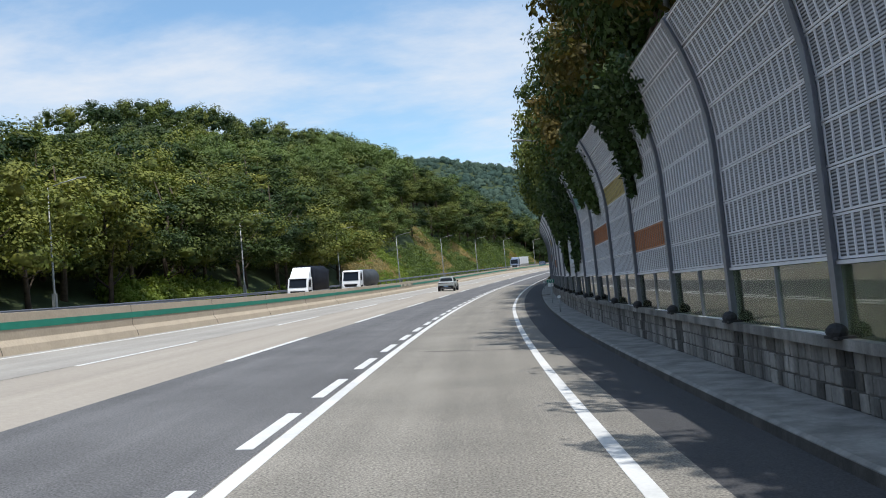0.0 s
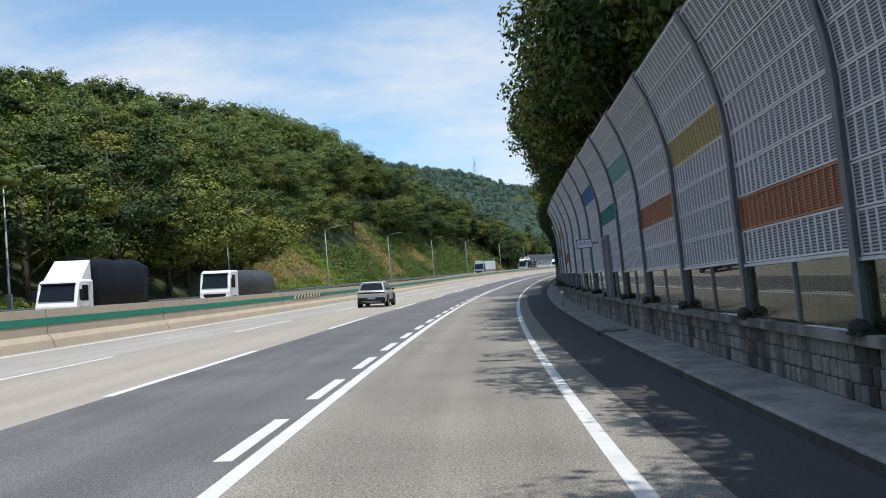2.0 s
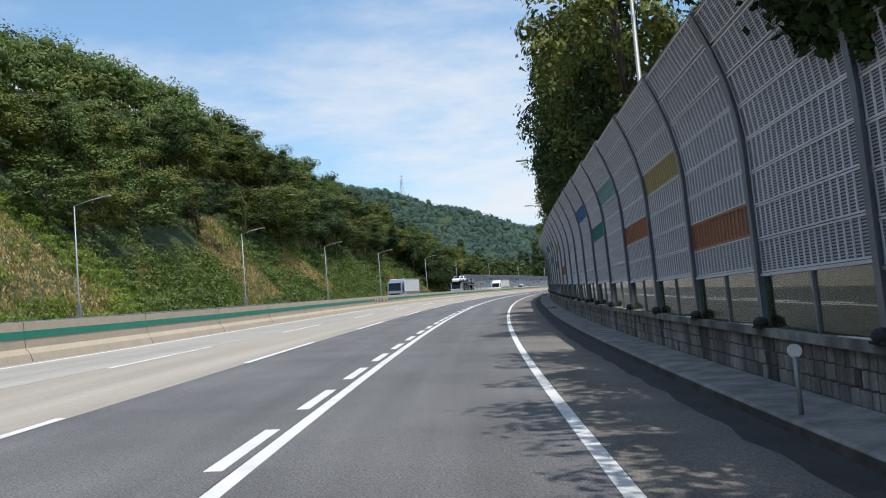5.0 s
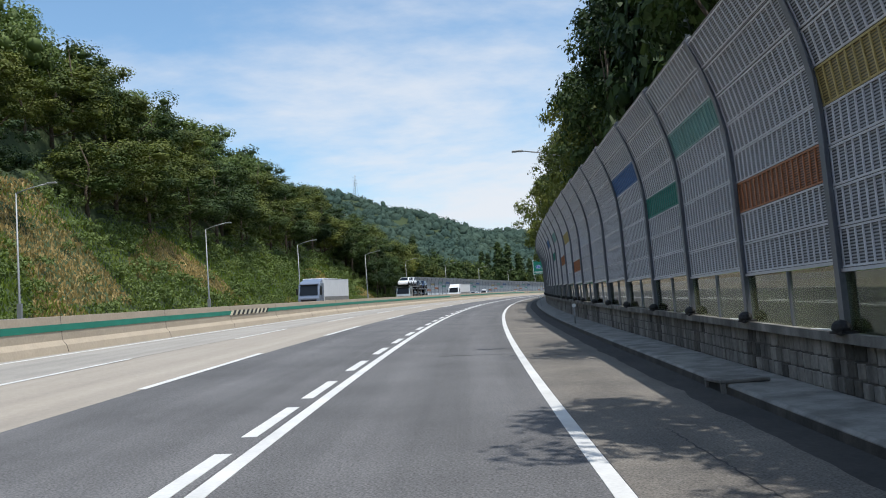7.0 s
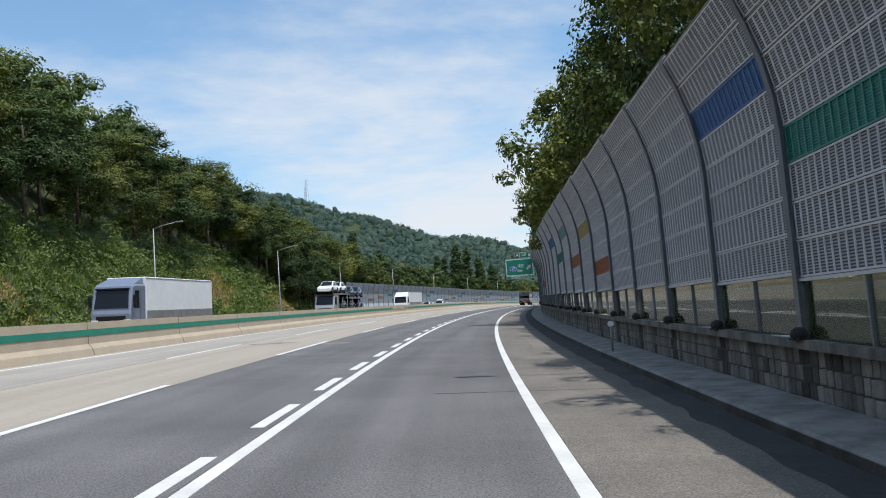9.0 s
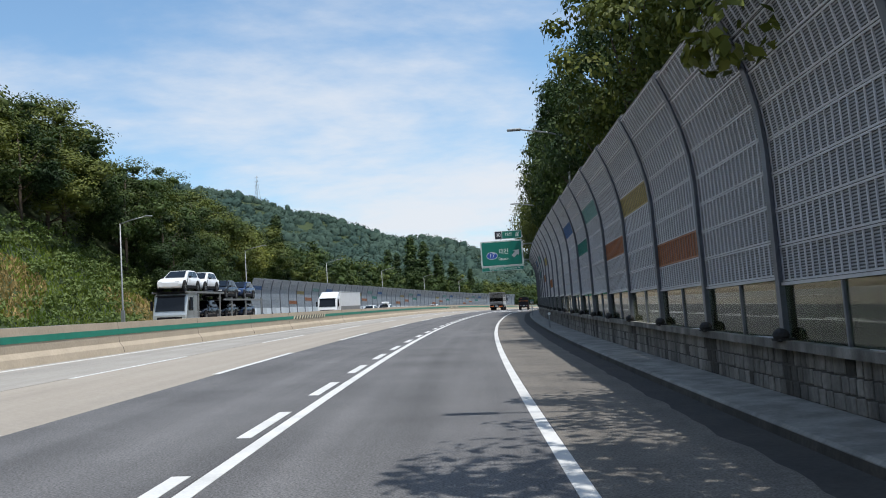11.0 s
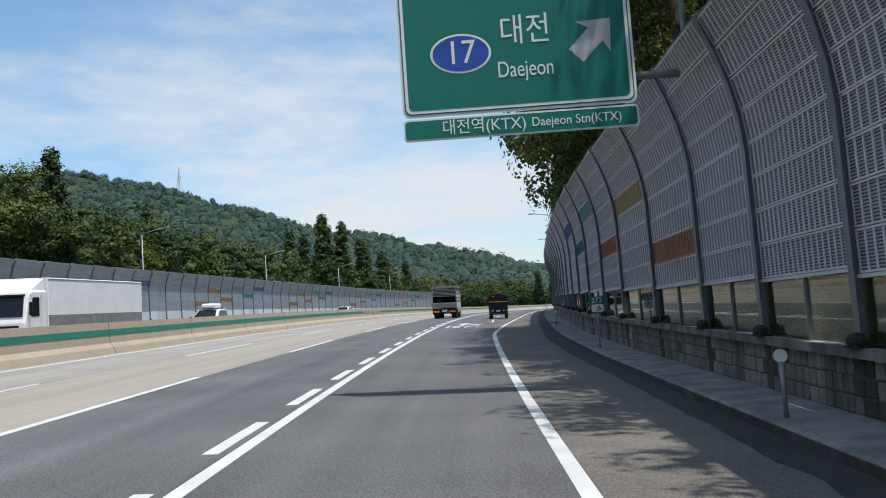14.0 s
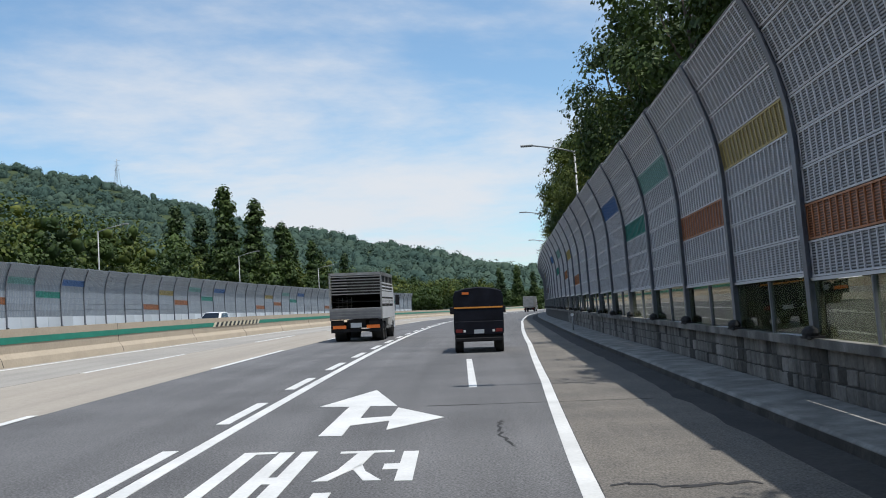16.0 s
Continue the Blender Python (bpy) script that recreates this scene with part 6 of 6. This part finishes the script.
def cage_truck(m):
    """A livestock lorry seen from behind: tail at y=0, nose at y=7.2."""
    t = thing("truck", "grey slatted livestock lorry with an open upper tail", "truck", m)
    hw, top = 1.15, 3.0
    # inner surfaces near black: the cage's shade put into their colour
    pbox(t, "deck", M["inside_shade"], -hw + 0.05, 0.1, 0.98, hw - 0.05, 5.2, 1.06)
    pbox(t, "upper_deck", M["inside_shade"], -hw + 0.05, 0.35, 1.72, hw - 0.05, 5.2, 1.76)
    pbox(t, "bulkhead", M["inside_shade"], -hw + 0.03, 5.2, 0.98, hw - 0.03, 5.26, top)
    for x in (-hw, hw - 0.07):
        for y in (0.0, 1.7, 3.4, 5.1):
            pbox(t, "upright", M["alu"], x, y, 0.95, x + 0.07, y + 0.09, top)
    pbox(t, "roof_frame", M["alu"], -hw, 0.0, top - 0.12, hw, 0.08, top)
    for x in (-hw, hw - 0.06):
        pbox(t, "roof_rail", M["alu"], x, 0.08, top - 0.14, x + 0.06, 5.2, top)
    pbox(t, "roof_cover", M["inside_shade"], -hw + 0.06, 0.1, top - 0.09, hw - 0.06, 5.2, top - 0.05)
    for i in range(7):
        z = 2.05 + i * 0.125
        pbox(t, "slat", M["alu"], -hw + 0.07, 0.0, z, hw - 0.07, 0.035, z + 0.045)
    pbox(t, "tailgate", M["grey_plank"], -hw + 0.03, -0.05, 1.0, hw - 0.03, 0.0, 1.46, bevel=0.01, label="grey lower tailgate")
    for z in (1.10, 1.22, 1.34):
        pbox(t, "tailgate_rib", M["alu"], -hw + 0.05, -0.065, z, hw - 0.05, -0.05, z + 0.03)
    # dark sheets added behind the slats to keep light out of the cage
    for x in (-hw + 0.06, hw - 0.09):
        pbox(t, "liner", M["inside_shade"], x, 0.3, 1.06, x + 0.03, 5.2, top - 0.14)
    for x in (-0.95, -0.75, -0.55, -0.35):
        pbox(t, "mesh_bar", M["alu"], x, 1.2, 1.5, x + 0.03, 1.23, 1.95)
    for z in (1.55, 1.68, 1.82):
        pbox(t, "mesh_bar", M["alu"], -1.02, 1.2, z, -0.3, 1.225, z + 0.03)
    for sgn in (-1, 1):
        for i in range(6):
            z = 1.62 + i * 0.08 if i < 3 else 2.2 + (i - 3) * 0.15
            pbox(t, "side_slat", M["white_paint"], sgn * (hw - 0.03), 0.09, z, sgn * hw, 5.1, z + 0.06)
        pbox(t, "side_board", M["white_paint"], sgn * (hw - 0.03), 0.09, 0.98, sgn * (hw + 0.005), 5.1, 1.5)
        pbox(t, "side_panel", M["white_paint"], sgn * (hw - 0.03), 0.09, 1.92, sgn * (hw + 0.005), 5.1, 2.16)
        pbox(t, "tail_light", M["orange_lens"], sgn * 0.45, -0.02, 0.58, sgn * 1.02, 0.06, 0.72)
        pbox(t, "mudguard", M["trim_black"], sgn * 0.55, 0.12, 0.40, sgn * 1.12, 0.16, 0.95)
        pbox(t, "side_guard", M["alu"], sgn * (hw - 0.06), 1.9, 0.5, sgn * (hw - 0.02), 4.2, 0.62)
    pbox(t, "chassis", M["trim_black"], -0.4, 0.1, 0.6, 0.4, 6.6, 0.95)
    pbox(t, "number_plate", M["plate"], -0.24, -0.03, 0.62, 0.24, 0.0, 0.82)
    pbox(t, "rear_bumper", M["trim_black"], -1.05, 0.0, 0.44, 1.05, 0.08, 0.56)
    bm = bmesh.new()
    loft(bm, [[(-1.05, y, z0), (1.05, y, z0), (1.05, y, z1), (-1.05, y, z1)] for y, z0, z1 in ((5.45, 0.6, 2.45), (6.6, 0.45, 2.45), (7.15, 0.45, 1.5))])
    part("cab", bm, M["white_paint"], t)
    for sgn in (-1, 1):
        pbox(t, "mirror", M["trim_black"], sgn * 1.16, 6.5, 1.55, sgn * 1.36, 6.6, 2.05, bevel=0.02)
    wm = wheel_meshes(0.42, 0.5)
    for y in (1.25, 2.15, 5.9):
        add_wheel(t, wm, 0.82, y, 0.42)
        add_wheel(t, wm, -0.82, y, 0.42, True)


def covered_truck(m):
    """A small pickup under a black cover: tail at y=0, nose at y=3.5."""
    t = thing("truck", "small black covered pickup with an orange band", "truck", m)
    hw = 0.75
    bm = bmesh.new()
    prof = lambda y, q: [(-hw, y, 0.62), (hw, y, 0.62), (hw * 1.0, y, 1.70 * q), (hw * 0.93, y, 1.86 * q), (hw * 0.5, y, 1.95 * q), (0, y, 1.98 * q), (-hw * 0.5, y, 1.95 * q), (-hw * 0.93, y, 1.86 * q), (-hw, y, 1.70 * q)]
    loft(bm, [prof(0.0, 0.985), prof(0.05, 1.0), prof(1.0, 0.99), prof(2.1, 1.0)], smooth_faces=False)
    part("cover", bm, M["black_cloth"], t, "black fabric cargo cover")
    pbox(t, "reflective_band", M["orange_band"], -hw * 0.97, -0.012, 1.34, hw * 0.97, 0.0, 1.385, label="orange reflective band")
    pbox(t, "warning_plate", M["orange_lens"], -0.48, -0.012, 1.76, -0.28, 0.0, 1.83)
    pbox(t, "tailgate", M["black_cloth"], -hw * 0.98, -0.03, 0.55, hw * 0.98, 0.02, 0.95, bevel=0.012)
    pbox(t, "lower_body", M["trim_black"], -hw * 0.96, 0.02, 0.40, hw * 0.96, 2.1, 0.62)
    bm = bmesh.new()
    loft(bm, [[(-0.70, y, z0), (0.70, y, z0), (0.66, y, z1), (-0.66, y, z1)] for y, z0, z1 in ((2.12, 0.4, 1.72), (3.0, 0.35, 1.74), (3.45, 0.4, 1.05), (3.5, 0.4, 0.7))])
    part("cab", bm, M["trim_black"], t)
    for sgn in (-1, 1):
        pbox(t, "tail_light", M["red_lens"], sgn * 0.50, -0.035, 0.62, sgn * 0.70, -0.02, 0.72)
        pbox(t, "reversing_lamp", M["lamp_lens"], sgn * 0.40, -0.036, 0.625, sgn * 0.47, -0.02, 0.695)
        pbox(t, "mirror", M["trim_black"], sgn * 0.78, 2.75, 1.15, sgn * 0.92, 2.85, 1.38, bevel=0.02)
    pbox(t, "number_plate", M["plate"], -0.15, -0.045, 0.58, 0.15, -0.03, 0.70)
    pbox(t, "bumper", M["trim_black"], -0.72, -0.05, 0.34, 0.72, 0.06, 0.46, bevel=0.02)
    wm = wheel_meshes(0.27, 0.24)
    for y in (0.55, 2.75):
        add_wheel(t, wm, 0.62, y, 0.27)
        add_wheel(t, wm, -0.62, y, 0.27, True)


suv(laid(108.2, -7.75, 0.0), M["silver"], "silver electric hatchback car on the concrete lane")
covered_truck(laid(411.6, 1.64, 0.0))
cage_truck(laid(424.2, -3.62, 0.0))
truck(laid(92.5, -20.5), "white lorry with a dark tarpaulin over its load", 2.1, 3.35, 9.2, 1.9, 2.35, M["white_paint"], M["black_cloth"], "tarp", (1.0, 6.6, 7.7))
truck(laid(116, -20.5), "white lorry with a grey rounded tank body", 2.3, 3.0, 12.5, 2.1, 2.9, M["white_paint"], M["grey_cloth"], "tank", (1.2, 8.6, 9.8))
truck(laid(269.3, -20.5), "white box lorry with a silver-blue cab on the opposite carriageway", 2.4, 3.6, 15.5, 2.3, 3.15, M["cab_blue"], M["white_paint"], "box", (1.3, 3.4, 11.6, 12.8, 14.0))
truck(laid(377, -20.5), "white box lorry on the opposite carriageway", 2.4, 3.35, 14.5, 2.1, 2.75, M["white_paint"], M["white_paint"], "box", (1.3, 10.6, 11.8))
CARRIER_S = 326.5


def car_carrier(s0, d):
    """A lorry with two open decks, nose at s0; the cars on it are things of their own."""
    m = laid(s0, d)
    t = truck(m, "grey car transporter lorry with two loaded decks", 2.4, 2.9, 20.5, 2.3, 2.85, M["silver"], M["lamp_steel"], "open", (1.3, 13.0, 14.2, 15.4))
    for x in (-1.2, 1.12):
        for y in (2.45, 7.5, 10.6, 14.6, 19.6):
            pbox(t, "upright", M["lamp_steel"], x, y, 0.6, x + 0.08, y + 0.16, 2.75 if y < 9 else 2.55)
        pbox(t, "deck_rail", M["lamp_steel"], x, 0.0, 2.78, x + 0.08, 8.6, 2.92)
        pbox(t, "deck_rail", M["lamp_steel"], x, 8.62, 2.28, x + 0.08, 20.2, 2.42)
        pbox(t, "lower_rail", M["lamp_steel"], x, 2.7, 0.72, x + 0.08, 20.4, 0.88)
    pbox(t, "front_deck", M["trim_black"], -1.1, 0.0, 2.86, 1.1, 8.6, 2.90)
    pbox(t, "rear_deck", M["trim_black"], -1.1, 8.62, 2.36, 1.1, 20.2, 2.40)
    pbox(t, "lower_deck", M["trim_black"], -1.1, 2.7, 0.80, 1.1, 20.4, 0.84)
    for y, z, paint, label in ((4.1, 2.905, "white_paint", "white saloon car on the upper deck of the transporter"), (8.5, 2.905, "white_paint", "white estate car on the upper deck of the transporter"),
                               (13.7, 2.405, "dark_paint", "black van on the upper deck of the transporter"), (18.9, 2.405, "blue_paint", "dark blue van on the upper deck of the transporter"),
                               (8.6, 0.845, "dark_paint", "black car on the lower deck of the transporter"), (13.6, 0.845, "dark_paint", "black car on the lower deck of the transporter"), (18.7, 0.845, "blue_paint", "blue car on the lower deck of the transporter")):
        c = suv(m @ Matrix.Translation((0, y, z)) @ Matrix.Rotation(math.pi, 4, "Z") @ Matrix.Diagonal((0.95, 0.93, 0.92, 1)), M[paint], label, group="cars on the transporter")


car_carrier(CARRIER_S, -20.4)
suv(laid(421.0, -24.0, 0.0, math.pi), M["white_paint"], "white car on the outer opposite lane")
suv(laid(399.4, -17.2, 0.0, math.pi), M["white_paint"], "white car with a roof box on the opposite carriageway", True)
suv(laid(462.0, -20.5, 0.0, math.pi), M["white_paint"], "white car on the opposite carriageway")
truck(laid(596, 1.2, 0.0, math.pi), "pale box lorry ahead on the outer lane", 2.3, 3.3, 9.0, 2.0, 2.6, M["white_paint"], M["alu"], "box", (1.2, 6.6))


# ---- vines over the noise barrier ----
def vine(s0, s1, z_low, n, label, seed):
    r = np.random.default_rng(seed)
    pts = []
    tails = [(r.uniform(s0, s1), r.uniform(z_low, z_low + 1.6), r.uniform(0.25, 0.7)) for _ in range(max(2, int((s1 - s0) * 0.9)))]
    for k in range(2 * n):
        sc, zl, w = tails[r.integers(len(tails))]
        q = r.uniform(0, 1) ** 0.8
        z = 5.9 - (5.9 - zl) * q
        s = sc + r.normal(0, w * (1.25 - q))
        d = bar_d(s) + lean(min(z, 5.6)) - 0.10 - abs(r.normal(0, 0.16)) * (1.3 - q)
        pts.append(at(s, d, z + r.normal(0, 0.08)))
    c = np.array([tuple(p) for p in pts])
    t = thing("climbing_vine", label, "vine", None, "climbing vines")
    part("leaves", cards_mesh("leaves", leaf_cards(c, 0.078, droop=0.2), M["leaf_dark"]), None, t)
    for sc, zl, w in tails:
        bm = bmesh.new()
        zs = np.linspace(5.62, zl + 0.2, 7)
        tube(bm, [at(sc + 0.12 * math.sin(3 * z + sc), bar_d(sc) + lean(min(z, 5.6)) - 0.12, z) for z in zs], [0.02, 0.018, 0.016, 0.014, 0.011, 0.008, 0.004], 5)
        part("stem", bm, M["bark"], t)


for k, (a, b, z, n) in enumerate(((18.5, 23, 3.4, 2200), (27, 33, 2.9, 2600), (35, 40, 1.8, 2600), (41.2, 46.2, 1.9, 4600), (49, 53, 3.3, 1800), (106.5, 110, 4.0, 1200), (112.5, 116, 2.2, 3000), (119.5, 123, 2.5, 2000), (126, 132, 3.2, 2200), (362, 368, 4.9, 1500))):
    vine(a, b, z, n, "dark green climbing vine hanging over the noise barrier", 40 + k)
shrub_pts = [at(104.6 + rng.uniform(0, 3.6), bar_d(106) - 0.28 + rng.normal(0, 0.12), 0.92 + abs(rng.normal(0, 0.1))) for _ in range(900)]
tagged(new("creeping_plant", cards_mesh("creeping_plant", leaf_cards(np.array([tuple(p) for p in shrub_pts]), 0.06), M["leaf_dark"])), "small dark green plant creeping over the coping", "plant")


def pylon():
    t = thing("power_pylon", "thin grey lattice power pylon on the mountain ridge", "pylon", upright(1098, -668, hill(1098, -668) + 4))
    for sx in (-1, 1):
        for sy in (-1, 1):
            bm = bmesh.new()
            tube(bm, [(sx * 3, sy * 3, 0), (sx * 0.7, sy * 0.7, 24), (sx * 0.3, sy * 0.3, 32)], 0.13, 5)
            part("leg", bm, M["lamp_steel"], t)
    for z in (20, 25, 30):
        bm = bmesh.new()
        tube(bm, [(-5, 0, z), (5, 0, z)], 0.12, 5)
        part("crossarm", bm, M["lamp_steel"], t)
    for k in range(6):
        z, w = k * 4.0, 3 - k * 0.4
        bm = bmesh.new()
        tube(bm, [(-w, -w, z), (w, -w, z + 4)], 0.14, 4)
        tube(bm, [(w, -w, z), (-w, -w, z + 4)], 0.14, 4)
        part("brace", bm, M["lamp_steel"], t)


pylon()

# ---- stones of the retaining wall ----
def stone_mesh(w, h, seed, material):
    """A rough block: uneven outline, a raised middle."""
    r = random.Random(seed)
    bm = bmesh.new()
    j = lambda q: r.uniform(0.0, q)
    ring = [(0.007 + j(0.012), 0.006 + j(0.012)), (w / 2, 0.005 + j(0.008)), (w - 0.007 - j(0.012), 0.006 + j(0.012)), (w - 0.006 - j(0.008), h / 2), (w - 0.007 - j(0.012), h - 0.006 - j(0.012)), (w / 2, h - 0.005 - j(0.008)), (0.007 + j(0.012), h - 0.006 - j(0.012)), (0.006 + j(0.008), h / 2)]
    back = [bm.verts.new((0.03, y, z)) for y, z in ring]
    rim = [bm.verts.new((-0.010 - j(0.004), y, z)) for y, z in ring]
    top = [bm.verts.new((-0.017 - j(0.007), w / 2 + (y - w / 2) * 0.86, h / 2 + (z - h / 2) * 0.84)) for y, z in ring]
    for k in range(8):
        n = (k + 1) % 8
        bm.faces.new((back[k], back[n], rim[n], rim[k]))
        bm.faces.new((rim[k], rim[n], top[n], top[k]))
    bm.faces.new(top)
    return to_mesh("stone", bm, material)


SIZES = (0.20, 0.26, 0.31, 0.36, 0.23, 0.29)
STONES = [stone_mesh(w, 0.21, 20 + k, M["stone"]) for k, w in enumerate(SIZES)]
DARK_STONES = [stone_mesh(w, 0.21, 20 + k, M["stained"]) for k, w in enumerate(SIZES)]
POSTS_AT = np.array([post_s(i) for i in range(-46, 66)])
wall_ob = bpy.data.objects["wall_base"]
n_part, rest = 0, {"stone_far": ([], []), "stained_far": ([], [])}
r_s = random.Random(9)
for course in range(3):
    s = -6.0 + r_s.uniform(0, 0.2)
    while s < 440:
        q = r_s.randrange(6)
        gap = float(np.min(np.abs(POSTS_AT - s - 0.1)))
        dark = gap < 0.25 + 0.08 * noise.noise((s, course, 0)) or r_s.random() < 0.03
        me = (DARK_STONES if dark else STONES)[q]
        m = upright(s, bar_d(s) - 0.03, 0.168 + course * 0.212) @ Matrix.Diagonal((r_s.uniform(0.45, 0.85), r_s.uniform(0.96, 1.0), 1, 1))
        if 88 <= s < 128 and n_part < 300:
            ob = new("stone", me)
            ob.parent = wall_ob
            ob.matrix_local = m
            n_part += 1
        else:
            rest_v, rest_f = rest["stained_far" if dark else "stone_far"]
            base = len(rest_v)
            rest_v += [m @ v.co for v in me.vertices]
            rest_f += [tuple(base + i for i in p.vertices) for p in me.polygons]
        s += SIZES[q]
for key, (rest_v, rest_f) in rest.items():
    ob = new("wall_stones", mesh("wall_stones", rest_v, rest_f, M[key]))
    ob.parent = wall_ob
    tagged(ob, "rough grey-brown stone blocks of the wall" if key == "stone_far" else "black algae-stained stone blocks of the wall", kind="stuff")
